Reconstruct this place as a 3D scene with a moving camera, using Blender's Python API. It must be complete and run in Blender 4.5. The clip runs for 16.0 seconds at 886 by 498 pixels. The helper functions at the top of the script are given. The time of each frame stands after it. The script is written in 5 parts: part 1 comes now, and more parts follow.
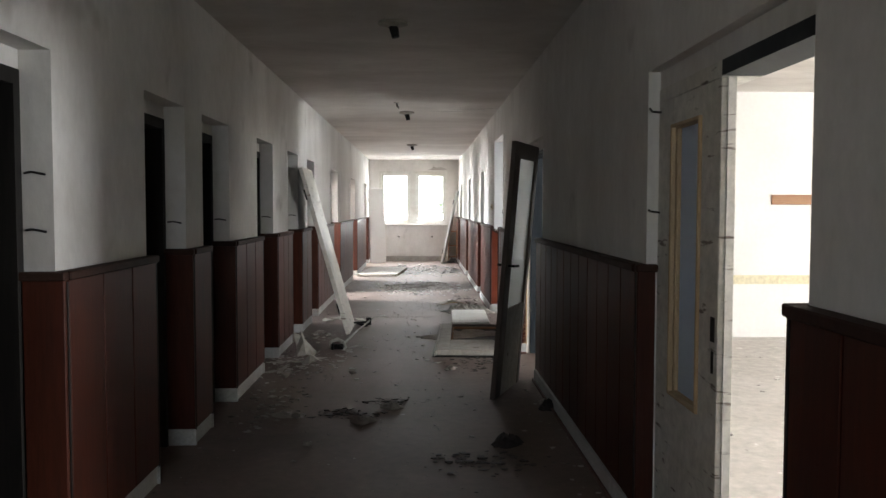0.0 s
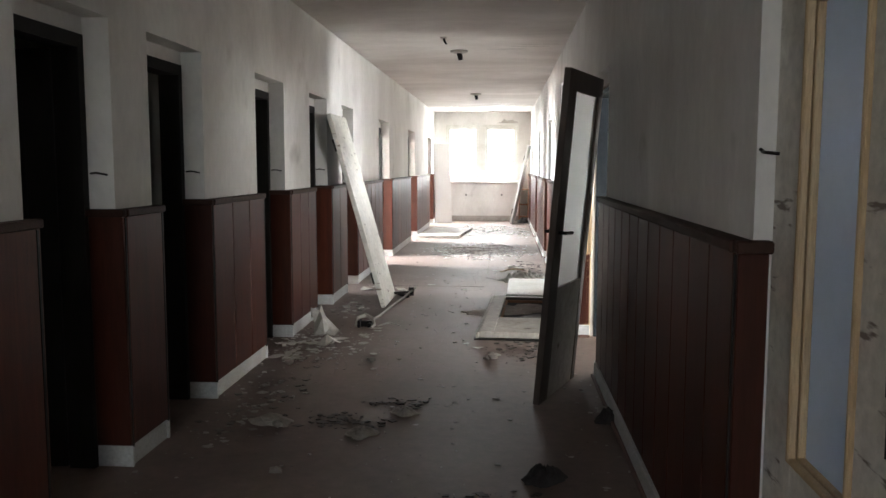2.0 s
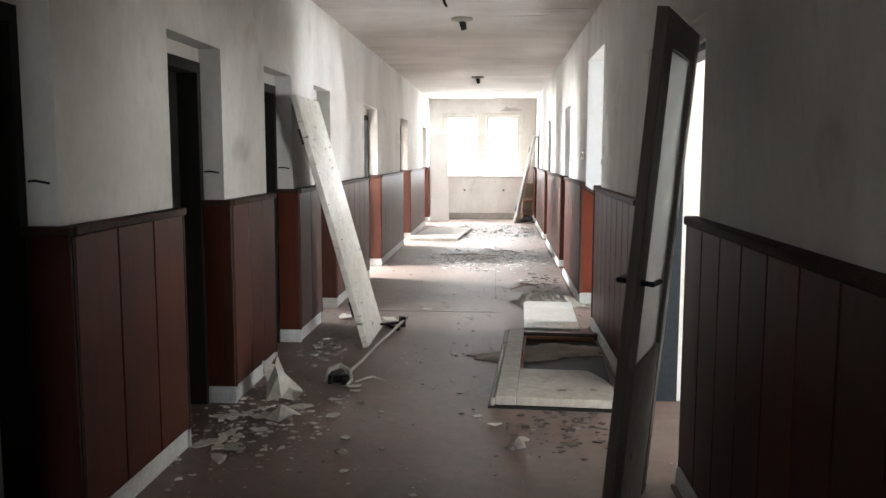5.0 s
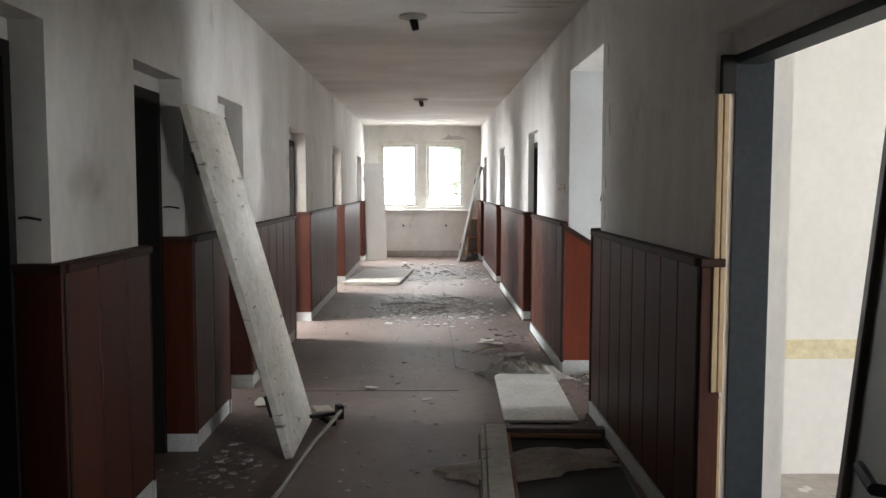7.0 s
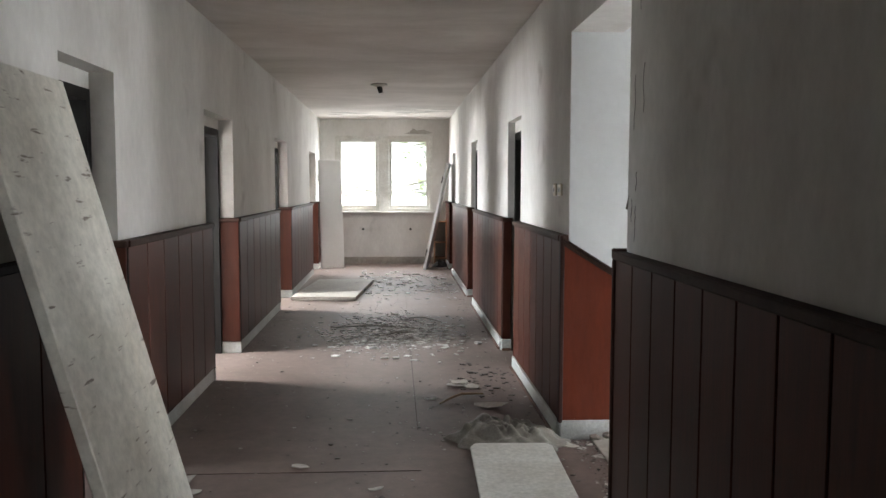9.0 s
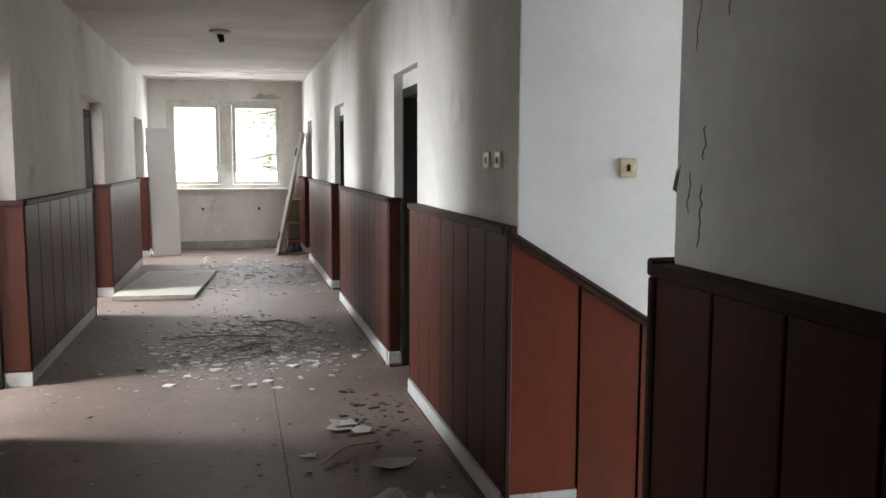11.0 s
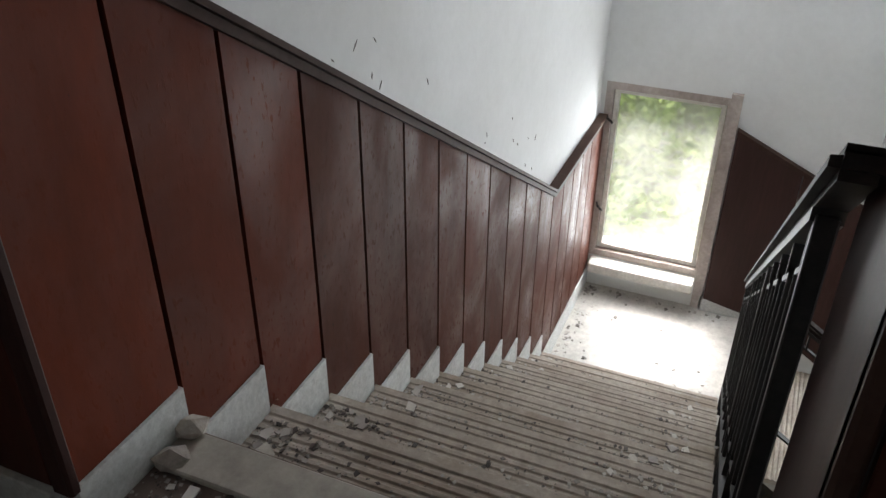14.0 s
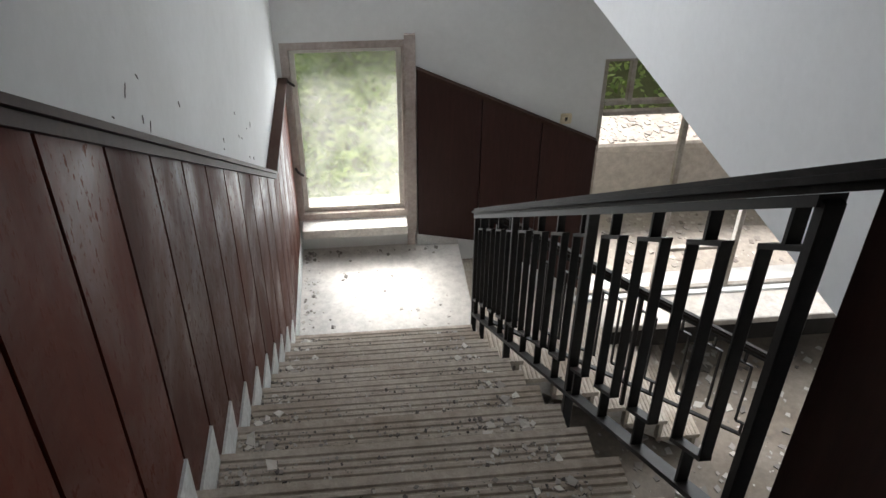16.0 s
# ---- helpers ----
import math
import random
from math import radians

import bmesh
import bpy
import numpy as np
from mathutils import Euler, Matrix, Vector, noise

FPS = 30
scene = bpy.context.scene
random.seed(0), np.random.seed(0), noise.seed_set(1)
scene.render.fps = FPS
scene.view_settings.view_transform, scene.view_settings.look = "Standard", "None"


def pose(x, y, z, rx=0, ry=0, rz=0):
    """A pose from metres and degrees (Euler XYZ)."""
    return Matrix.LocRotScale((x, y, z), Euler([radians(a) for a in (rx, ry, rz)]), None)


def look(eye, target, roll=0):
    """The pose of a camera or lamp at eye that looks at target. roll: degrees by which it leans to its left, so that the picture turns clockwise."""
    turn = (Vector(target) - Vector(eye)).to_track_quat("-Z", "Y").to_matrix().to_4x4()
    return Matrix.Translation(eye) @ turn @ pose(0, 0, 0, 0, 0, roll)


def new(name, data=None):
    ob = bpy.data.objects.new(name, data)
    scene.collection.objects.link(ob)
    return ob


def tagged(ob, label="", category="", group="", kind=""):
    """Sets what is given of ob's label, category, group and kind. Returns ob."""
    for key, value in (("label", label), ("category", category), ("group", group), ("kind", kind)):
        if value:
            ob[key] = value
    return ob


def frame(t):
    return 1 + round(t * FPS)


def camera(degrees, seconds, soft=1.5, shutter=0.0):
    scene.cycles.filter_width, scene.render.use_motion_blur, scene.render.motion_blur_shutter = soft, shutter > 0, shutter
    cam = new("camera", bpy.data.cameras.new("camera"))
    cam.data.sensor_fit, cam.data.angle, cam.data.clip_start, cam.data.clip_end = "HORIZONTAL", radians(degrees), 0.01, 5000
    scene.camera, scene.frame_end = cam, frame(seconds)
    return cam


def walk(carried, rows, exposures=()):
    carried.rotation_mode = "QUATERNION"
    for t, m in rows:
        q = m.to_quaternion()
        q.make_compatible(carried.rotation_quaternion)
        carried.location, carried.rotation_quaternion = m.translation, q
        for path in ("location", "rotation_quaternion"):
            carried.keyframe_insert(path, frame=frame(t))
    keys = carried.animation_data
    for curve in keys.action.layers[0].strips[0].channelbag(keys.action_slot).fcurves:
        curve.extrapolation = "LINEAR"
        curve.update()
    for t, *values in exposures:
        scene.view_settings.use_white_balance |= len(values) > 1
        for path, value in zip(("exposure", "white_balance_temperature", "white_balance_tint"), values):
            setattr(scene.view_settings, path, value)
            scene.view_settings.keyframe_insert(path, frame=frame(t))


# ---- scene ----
cam = camera(56.6, 16.0)
METRES, EYE, TILT, LEAN, TURN = 11.2, 1.45, 0.0, 0.0, -1.5
ROWS = [
    (0.0, 0.0, 0.0, 0.0, 0.01, -2.88, -0.1),
    (0.5, 0.0103, 0.0313, -0.002, 1.29, -3.08, -0.08),
    (1.0, 0.0173, 0.061, -0.0025, 3.17, -3.69, -0.08),
    (1.5, 0.0221, 0.0931, -0.0031, 4.81, -4.67, -0.02),
    (2.0, 0.0266, 0.1249, -0.0047, 5.71, -5.78, -0.08),
    (2.5, 0.0357, 0.1517, -0.0031, 6.32, -6.43, -0.02),
    (3.0, 0.0374, 0.1684, -0.0031, 6.85, -6.75, -0.04),
    (5.5, -0.0041, 0.33, 0.0009, 3.89, -6.23, -0.13),
    (6.0, -0.0119, 0.3664, -0.0004, 2.08, -5.29, -0.12),
    (6.5, -0.017, 0.4053, 0.0025, 1.12, -4.65, -0.13),
    (7.0, -0.0192, 0.4456, 0.0018, 0.51, -4.3, -0.05),
    (7.5, -0.0133, 0.482, -0.0001, -0.13, -4.18, -0.05),
    (8.0, -0.0105, 0.5216, 0.0011, -0.53, -4.15, -0.02),
    (10.5, -0.0238, 0.7025, 0.0033, -8.1, -5.4, -0.27),
    (11.0, -0.0252, 0.742, 0.0004, -12.5, -6.09, -0.2),
    (11.5, -0.0317, 0.7798, -0.0031, -19.25, -8.04, -0.06),
    (12.0, -0.034, 0.8129, -0.0079, -27.33, -12.31, 0.4),
    (12.5, -0.0258, 0.8456, -0.0112, -35.73, -18.58, 0.77),
    (13.0, -0.0213, 0.8754, -0.0126, -45.12, -24.11, 0.34),
    (13.5, -0.014, 0.9032, -0.0133, -55.09, -28.49, -0.18),
    (14.0, -0.0001, 0.9238, -0.0168, -65.45, -31.68, -0.44),
    (14.5, 0.0078, 0.9415, -0.0138, -75.78, -33.69, -0.89),
    (15.0, 0.01, 0.9621, -0.0098, -84.58, -34.61, -1.04),
    (15.5, 0.0109, 0.9709, -0.0096, -90.83, -35.13, -0.86),
    (16.0, 0.0145, 0.9736, -0.0105, -94.78, -35.57, -0.58),
]
walk(cam, [(t, pose(0, 0, EYE, TILT, LEAN, TURN) @ pose(METRES * x, METRES * y, METRES * z, 90 + pitch, roll, yaw)) for t, x, y, z, yaw, pitch, roll in ROWS],
     exposures=[(0.0, 3.2), (1.0, 2.85), (1.5, 3.65), (2.2, 3.97), (3.0, 4.05), (5.5, 3.85), (6.5, 3.2), (7.0, 2.9), (7.5, 2.65), (8.0, 2.65), (10.5, 2.65), (11.0, 2.5), (11.5, 2.45), (12.0, 2.25), (12.5, 2.7), (13.0, 2.45), (13.5, 1.9), (14.0, 1.5), (14.5, 1.3), (15.0, 1.14), (16.0, 0.98)])
# ---- sizes of the place (metres) ----
XL, XR = -1.42, 1.005          # plaster faces of the corridor
WL, WR = -1.37, 0.955          # faces of the wood panelling
CEIL = 2.74
YA, YB = -3.0, 22.4            # corridor ends
TH, THR = 0.30, 0.30           # wall thickness, left and right
WH = 1.20                      # panelling height
LEFT = [(2.52, 3.22), (4.28, 5.00), (5.39, 6.13), (7.16, 7.92), (8.79, 9.52), (10.28, 10.97), (12.93, 14.0), (16.5, 17.64), (20.4, 21.38)]
RIGHT = [(2.10, 3.65), (6.82, 8.14), (13.25, 14.02), (16.8, 17.63), (20.5, 21.28)]
STAIR = (10.18, 11.39)         # opening to the stairs
GOING, RISE, N_RISERS, X_FIRST = 0.2725, 0.1835, 12, 1.262
ZL = -RISE * N_RISERS          # half landing
X_LAND = X_FIRST + GOING * (N_RISERS - 1)
X_END = 5.45                   # outer wall of the stairwell
ZG = -3.4                      # ground floor
ROOM_Y = 9.10                  # far wall of the big side room
X_ROOM = 7.2
WELL_Y = 9.50                  # upper side wall of the stairwell

# ---- world and lights ----
world = bpy.data.worlds.new("overcast")
scene.world = world
world.use_nodes = True
wn = world.node_tree.nodes
sky = wn.new("ShaderNodeTexSky")
sky.sky_type, sky.sun_disc = "NISHITA", False
sky.sun_elevation, sky.sun_rotation, sky.dust_density = radians(52), radians(66), 4.0
wn["Background"].inputs["Strength"].default_value = 0.15
world.node_tree.links.new(sky.outputs["Color"], wn["Background"].inputs["Color"])
sun = new("sun", bpy.data.lights.new("sun", "SUN"))
sun.data.energy, sun.data.angle, sun.data.color = 3.6, radians(25), (1.0, 0.97, 0.92)
sun.matrix_basis = look((9, 4, 13), (0, 0, 0))


def window_light(name, centre, towards, width, height, watts, colour=(0.93, 0.97, 1.0)):
    """Skylight that enters by one window, as an area lamp just inside its glass."""
    data = bpy.data.lights.new(name, "AREA")
    data.shape, data.size, data.size_y, data.energy, data.color = "RECTANGLE", width, height, watts, colour
    ob = new(name, data)
    ob.matrix_basis = look(centre, towards)
    return ob


window_light("window_light_end", (-0.23, 22.32, 1.7), (-0.23, 18, 0.2), 1.7, 1.35, 10)
window_light("window_light_stair", (5.40, 10.93, -1.28), (2, 10.93, -1.5), 0.72, 1.2, 8.5)
window_light("window_light_hall", (5.40, 7.4, -1.7), (2, 7.6, -2.6), 3.2, 1.7, 46)
for yy, w in ((1.6, 50), (5.0, 12), (7.6, 5)):
    window_light("window_light_room", (X_ROOM - 0.05, yy, 1.7), (2, yy, 0.8), 1.6, 1.5, w)
for yy, w in ((10.65, 5), (13.45, 46), (17.1, 56), (20.9, 42)):
    window_light("window_light_left", (-3.55, yy, 1.7), (-0.6, yy, 0.0), 0.6, 1.3, w)
window_light("window_light_back", (-0.25, YA + 0.03, 1.7), (0.5, 1, 1.5), 1.5, 1.3, 3.0)
# added fill lamp for the upper stairwell; the wall behind it has no window
window_light("window_light_upper", (5.40, 10.95, 1.7), (3.6, 9.4, 0.3), 0.75, 1.3, 33)

# ---- materials ----
def mat(name):
    m = bpy.data.materials.new(name)
    m.use_nodes = True
    return m, m.node_tree.nodes, m.node_tree.links, m.node_tree.nodes["Principled BSDF"]


def ramp(nodes, stops):
    r = nodes.new("ShaderNodeValToRGB")
    while len(r.color_ramp.elements) < len(stops):
        r.color_ramp.elements.new(0.5)
    for e, (p, c) in zip(r.color_ramp.elements, stops):
        e.position, e.color = p, (*c, 1) if len(c) == 3 else c
    return r


def noise_node(nodes, links, scale, detail=6, rough=0.6, coord=None, stretch=None, distortion=0.0):
    n = nodes.new("ShaderNodeTexNoise")
    n.inputs["Scale"].default_value, n.inputs["Detail"].default_value = scale, detail
    n.inputs["Roughness"].default_value, n.inputs["Distortion"].default_value = rough, distortion
    if coord is not None:
        if stretch:
            mp = nodes.new("ShaderNodeMapping")
            mp.inputs["Scale"].default_value = stretch
            links.new(coord, mp.inputs["Vector"])
            coord = mp.outputs["Vector"]
        links.new(coord, n.inputs["Vector"])
    return n


def world_pos(nodes):
    return nodes.new("ShaderNodeNewGeometry").outputs["Position"]


def mix(nodes, links, kind, fac, a, b):
    m = nodes.new("ShaderNodeMixRGB")
    m.blend_type = kind
    for key, v in (("Fac", fac), ("Color1", a), ("Color2", b)):
        if hasattr(v, "links"):
            links.new(v, m.inputs[key])
        else:
            m.inputs[key].default_value = v if key == "Fac" else (*v, 1)
    return m.outputs["Color"]


def bump(nodes, links, bsdf, height, strength, distance):
    b = nodes.new("ShaderNodeBump")
    b.inputs["Strength"].default_value, b.inputs["Distance"].default_value = strength, distance
    links.new(height, b.inputs["Height"])
    links.new(b.outputs["Normal"], bsdf.inputs["Normal"])


def surface(name, base, dirt, spread=0.5, big=0.8, fine=30.0, rough=0.8, relief=0.3, depth=0.004, stretch=None, per_piece=0.0, spots=None, metal=0.0, local=False, grain=0.25, spec=0.5):
    """Base colour with large stains of a second colour, fine grain, and relief. spots: colour, scale and amount of small marks."""
    m, n, l, p = mat(name)
    pos = n.new("ShaderNodeTexCoord").outputs["Object"] if local else world_pos(n)
    if per_piece:
        info = n.new("ShaderNodeObjectInfo")
        shift = n.new("ShaderNodeVectorMath")
        shift.operation = "MULTIPLY_ADD"
        l.new(info.outputs["Random"], shift.inputs[0])
        shift.inputs[1].default_value = (13.0, 7.0, 29.0)
        l.new(pos, shift.inputs[2])
        pos = shift.outputs[0]
    n1 = noise_node(n, l, big, 8, 0.62, pos, stretch, 0.4)
    r1 = ramp(n, [(0.5 - spread / 2 + 0.08, (0, 0, 0)), (0.5 + spread / 2 + 0.08, (1, 1, 1))])
    l.new(n1.outputs["Fac"], r1.inputs["Fac"])
    col = mix(n, l, "MIX", r1.outputs["Color"], base, dirt)
    n2 = noise_node(n, l, fine, 5, 0.7, pos, stretch)
    r2 = ramp(n, [(0.3, (1 - grain,) * 3), (0.7, (1 + grain * 0.5,) * 3)])
    l.new(n2.outputs["Fac"], r2.inputs["Fac"])
    col = mix(n, l, "MULTIPLY", 1.0, col, r2.outputs["Color"])
    if spots:
        n3 = noise_node(n, l, spots[1], 3, 0.55, pos, spots[4] if len(spots) > 4 else None)
        r3 = ramp(n, [(0.70 - spots[2], (0, 0, 0)), (0.74 - spots[2] + (spots[3] if len(spots) > 3 else 0), (1, 1, 1))])
        l.new(n3.outputs["Fac"], r3.inputs["Fac"])
        col = mix(n, l, "MIX", r3.outputs["Color"], col, spots[0])
    if per_piece:
        mr = n.new("ShaderNodeMapRange")
        mr.inputs["To Min"].default_value, mr.inputs["To Max"].default_value = 1 - per_piece, 1 + per_piece
        l.new(info.outputs["Random"], mr.inputs["Value"])
        cc = n.new("ShaderNodeCombineColor")
        for k in range(3):
            l.new(mr.outputs[0], cc.inputs[k])
        col = mix(n, l, "MULTIPLY", 1.0, col, cc.outputs[0])
    l.new(col, p.inputs["Base Color"])
    p.inputs["Roughness"].default_value, p.inputs["Metallic"].default_value = rough, metal
    p.inputs["Specular IOR Level"].default_value = spec
    if relief:
        both = n.new("ShaderNodeMath")
        both.operation = "MULTIPLY_ADD"
        l.new(n1.outputs["Fac"], both.inputs[0])
        both.inputs[1].default_value = 0.6
        l.new(n2.outputs["Fac"], both.inputs[2])
        bump(n, l, p, both.outputs[0], relief, depth)
    return m


PLASTER = surface("old_plaster", (0.76, 0.74, 0.71), (0.49, 0.455, 0.42), 0.36, 0.75, 22, 0.9, 0.35, 0.006, stretch=(1, 1, 0.55), spots=((0.36, 0.33, 0.30), 1.9, 0.06, 0.14), grain=0.07, spec=0.2)
PLASTER_CLEAN = surface("clean_white_plaster", (0.84, 0.85, 0.87), (0.76, 0.77, 0.79), 0.5, 0.7, 22, 0.85, 0.2, 0.004, grain=0.03)
PLASTER_WHITE = surface("white_plaster", (0.70, 0.71, 0.71), (0.55, 0.55, 0.54), 0.5, 0.8, 22, 0.88, 0.25, 0.005, grain=0.04)
CEILING = surface("ceiling_paint", (0.66, 0.62, 0.58), (0.40, 0.355, 0.32), 0.4, 0.9, 18, 0.92, 0.2, 0.005, stretch=(0.5, 1.0, 1), grain=0.05, spec=0.2)
ROOM_PAINT = surface("cream_room_paint", (0.78, 0.765, 0.735), (0.67, 0.65, 0.62), 0.5, 0.6, 20, 0.9, 0.2, 0.004, grain=0.05)
PANEL = surface("red_brown_veneer", (0.074, 0.018, 0.009), (0.036, 0.012, 0.008), 0.5, 1.3, 9, 0.46, 0.12, 0.002, stretch=(9, 9, 0.7), per_piece=0.22, spec=0.22)
PANEL_WORN = surface("worn_veneer", (0.138, 0.027, 0.012), (0.085, 0.022, 0.012), 0.5, 1.6, 11, 0.50, 0.0, 0.002, stretch=(3, 3, 0.8), per_piece=0.18, spots=((0.040, 0.016, 0.012), 42, -0.01, 0.05, (1.4, 1.4, 0.7)), grain=0.12, spec=0.15)


def worn_varnish(m):
    """Satin varnish, left in uneven patches and broken by flaked spots."""
    n, l, p = m.node_tree.nodes, m.node_tree.links, m.node_tree.nodes["Principled BSDF"]
    pos = world_pos(n)
    patch = noise_node(n, l, 2.6, 7, 0.65, pos, (1, 1, 0.7), 0.6)
    spot = noise_node(n, l, 46, 3, 0.6, pos, (1.4, 1.4, 0.6))
    rp = ramp(n, [(0.40, (0.75,) * 3), (0.66, (0.33,) * 3)])
    rs = ramp(n, [(0.58, (0, 0, 0)), (0.64, (1, 1, 1))])
    l.new(patch.outputs["Fac"], rp.inputs["Fac"])
    l.new(spot.outputs["Fac"], rs.inputs["Fac"])
    l.new(mix(n, l, "MIX", rs.outputs["Color"], rp.outputs["Color"], (0.8, 0.8, 0.8)), p.inputs["Roughness"])
    bump(n, l, p, rs.outputs["Color"], 0.2, 0.001)


worn_varnish(PANEL_WORN)
# darker copy of the veneer: brown dado, corner bead, and boards with shade painted in
PANEL_DARK_SHADED = surface("dark_shaded_veneer", (0.042, 0.016, 0.013), (0.030, 0.013, 0.011), 0.5, 1.3, 9, 0.5, 0.12, 0.002, stretch=(6, 6, 0.7), per_piece=0.12, spec=0.2)
TRIM = surface("dark_trim_wood", (0.040, 0.018, 0.013), (0.060, 0.038, 0.030), 0.5, 3, 30, 0.6, 0.3, 0.002, stretch=(1, 1, 1), spec=0.1)
TRIM_RED = surface("red_brown_floor_paint", (0.15, 0.075, 0.058), (0.10, 0.06, 0.05), 0.5, 3, 40, 0.75, 0.4, 0.003)
SKIRT = surface("skirting_terrazzo", (0.60, 0.62, 0.61), (0.42, 0.41, 0.39), 0.5, 3, 60, 0.7, 0.6, 0.004)
FLOOR = surface("dusty_floor", (0.138, 0.094, 0.077), (0.250, 0.190, 0.168), 0.5, 0.9, 14, 0.60, 0.22, 0.006, spots=((0.40, 0.35, 0.32), 5.5, -0.03), grain=0.18)
ROOM_FLOOR = surface("room_floor", (0.42, 0.38, 0.34), (0.55, 0.52, 0.48), 0.5, 1.2, 12, 0.75, 0.3, 0.006, spots=((0.72, 0.70, 0.66), 6, 0.02))
LANDING = surface("landing_concrete", (0.44, 0.41, 0.375), (0.56, 0.54, 0.51), 0.5, 1.6, 18, 0.5, 0.25, 0.004, spots=((0.30, 0.27, 0.24), 9, -0.03))
TREAD = surface("worn_tread", (0.31, 0.255, 0.205), (0.54, 0.485, 0.425), 0.5, 2.6, 30, 0.78, 0.6, 0.006, spots=((0.20, 0.16, 0.125), 7, 0.03, 0.12))
DARK_WOOD = surface("dark_door_paint", (0.013, 0.012, 0.011), (0.022, 0.019, 0.017), 0.5, 2, 14, 0.6, 0.2, 0.002, stretch=(6, 6, 0.6), spec=0.2)
LEAF_BROWN = surface("brown_door_paint", (0.070, 0.050, 0.040), (0.12, 0.095, 0.078), 0.5, 2, 14, 0.5, 0.3, 0.002, stretch=(6, 6, 0.6))
DOOR_WHITE = surface("door_white_paint", (0.68, 0.66, 0.60), (0.50, 0.45, 0.38), 0.45, 1.6, 18, 0.5, 0.25, 0.002, spots=((0.15, 0.115, 0.09), 5.0, 0.065, 0.03, (1.2, 1.2, 7.0)))
DOOR_DUSTY = surface("dusty_board", (0.45, 0.42, 0.37), (0.30, 0.26, 0.22), 0.5, 2.0, 18, 0.7, 0.3, 0.003, spots=((0.12, 0.09, 0.07), 7.0, 0.04, 0.06))
WIN_WHITE = surface("window_white_paint", (0.70, 0.69, 0.65), (0.48, 0.44, 0.38), 0.5, 3, 40, 0.55, 0.3, 0.002)
# peeling paint, its colour also darkened for the frame's shade against daylight
WIN_PEELING_SHADED = surface("peeling_shaded_window_paint", (0.46, 0.40, 0.37), (0.24, 0.19, 0.165), 0.45, 4, 40, 0.65, 0.4, 0.003)
RUSTY_BAR = surface("rusty_white_steel", (0.40, 0.37, 0.33), (0.16, 0.11, 0.08), 0.5, 5, 40, 0.7, 0.4, 0.002)
TERRACE = surface("dirty_terrace", (0.40, 0.36, 0.32), (0.54, 0.50, 0.46), 0.5, 1.2, 12, 0.92, 0.6, 0.01, spots=((0.5, 0.47, 0.43), 5, -0.01))
# worn veneer again, darker, with the grey of the window sheen in its colour
PANEL_SHEEN_GREY = surface("sheen_greyed_worn_veneer", (0.084, 0.027, 0.017), (0.054, 0.022, 0.016), 0.5, 1.6, 11, 0.5, 0.0, 0.002, stretch=(3, 3, 0.8), per_piece=0.15, spots=((0.030, 0.016, 0.013), 42, -0.01, 0.05, (1.4, 1.4, 0.7)), grain=0.12, spec=0.10)
worn_varnish(PANEL_SHEEN_GREY)
BEAD = surface("bare_wood_bead", (0.52, 0.38, 0.22), (0.40, 0.27, 0.15), 0.5, 4, 40, 0.6, 0.2, 0.001, stretch=(6, 6, 0.5))
BLUE_GREY = surface("blue_grey_paint", (0.020, 0.025, 0.031), (0.030, 0.036, 0.042), 0.5, 1.5, 30, 0.55, 0.15, 0.002, spec=0.2)
BLUE_PANE = surface("blue_grey_pane", (0.27, 0.33, 0.41), (0.33, 0.385, 0.47), 0.5, 1.5, 30, 0.38, 0.05, 0.001, grain=0.05, spec=0.6)
BLUE_PANE.node_tree.nodes["Principled BSDF"].inputs["Transmission Weight"].default_value = 0.45
IRON = surface("black_iron", (0.010, 0.010, 0.011), (0.026, 0.021, 0.018), 0.5, 4, 50, 0.5, 0.3, 0.001, spec=0.15)
HANDRAIL = surface("handrail_wood", (0.014, 0.010, 0.009), (0.034, 0.027, 0.024), 0.4, 5, 40, 0.58, 0.3, 0.001, stretch=(1, 4, 4), spec=0.06)
PAPER = surface("paper_scrap", (0.60, 0.575, 0.52), (0.42, 0.385, 0.33), 0.5, 6, 40, 0.9, 0.2, 0.002, per_piece=0.2)
RUBBLE = surface("plaster_rubble", (0.40, 0.36, 0.32), (0.22, 0.19, 0.17), 0.5, 6, 60, 0.95, 0.5, 0.004, per_piece=0.25)
DARK_RAG = surface("dark_rag", (0.030, 0.026, 0.025), (0.06, 0.05, 0.045), 0.5, 5, 60, 0.95, 0.5, 0.004)
CLOTH = surface("dusty_sheet", (0.30, 0.28, 0.245), (0.19, 0.172, 0.15), 0.5, 6, 80, 0.5, 0.5, 0.003)
CRACK = surface("crack_shadow", (0.10, 0.09, 0.08), (0.16, 0.145, 0.13), 0.5, 6, 60, 0.95, 0.2, 0.002)
DOOR_CLEAN = surface("clean_white_paint", (0.78, 0.78, 0.77), (0.68, 0.67, 0.65), 0.5, 1.2, 20, 0.45, 0.1, 0.002, grain=0.04)
IVORY = surface("ivory_plastic", (0.66, 0.57, 0.40), (0.52, 0.43, 0.28), 0.5, 12, 60, 0.4, 0.05, 0.001)
STONE = surface("rough_concrete", (0.46, 0.43, 0.39), (0.32, 0.29, 0.26), 0.5, 2, 20, 0.9, 0.6, 0.01)
HALL_FLOOR = surface("hall_floor_dust", (0.16, 0.128, 0.10), (0.27, 0.235, 0.20), 0.5, 1.4, 14, 0.85, 0.4, 0.006, spots=((0.55, 0.52, 0.48), 7, 0.0))
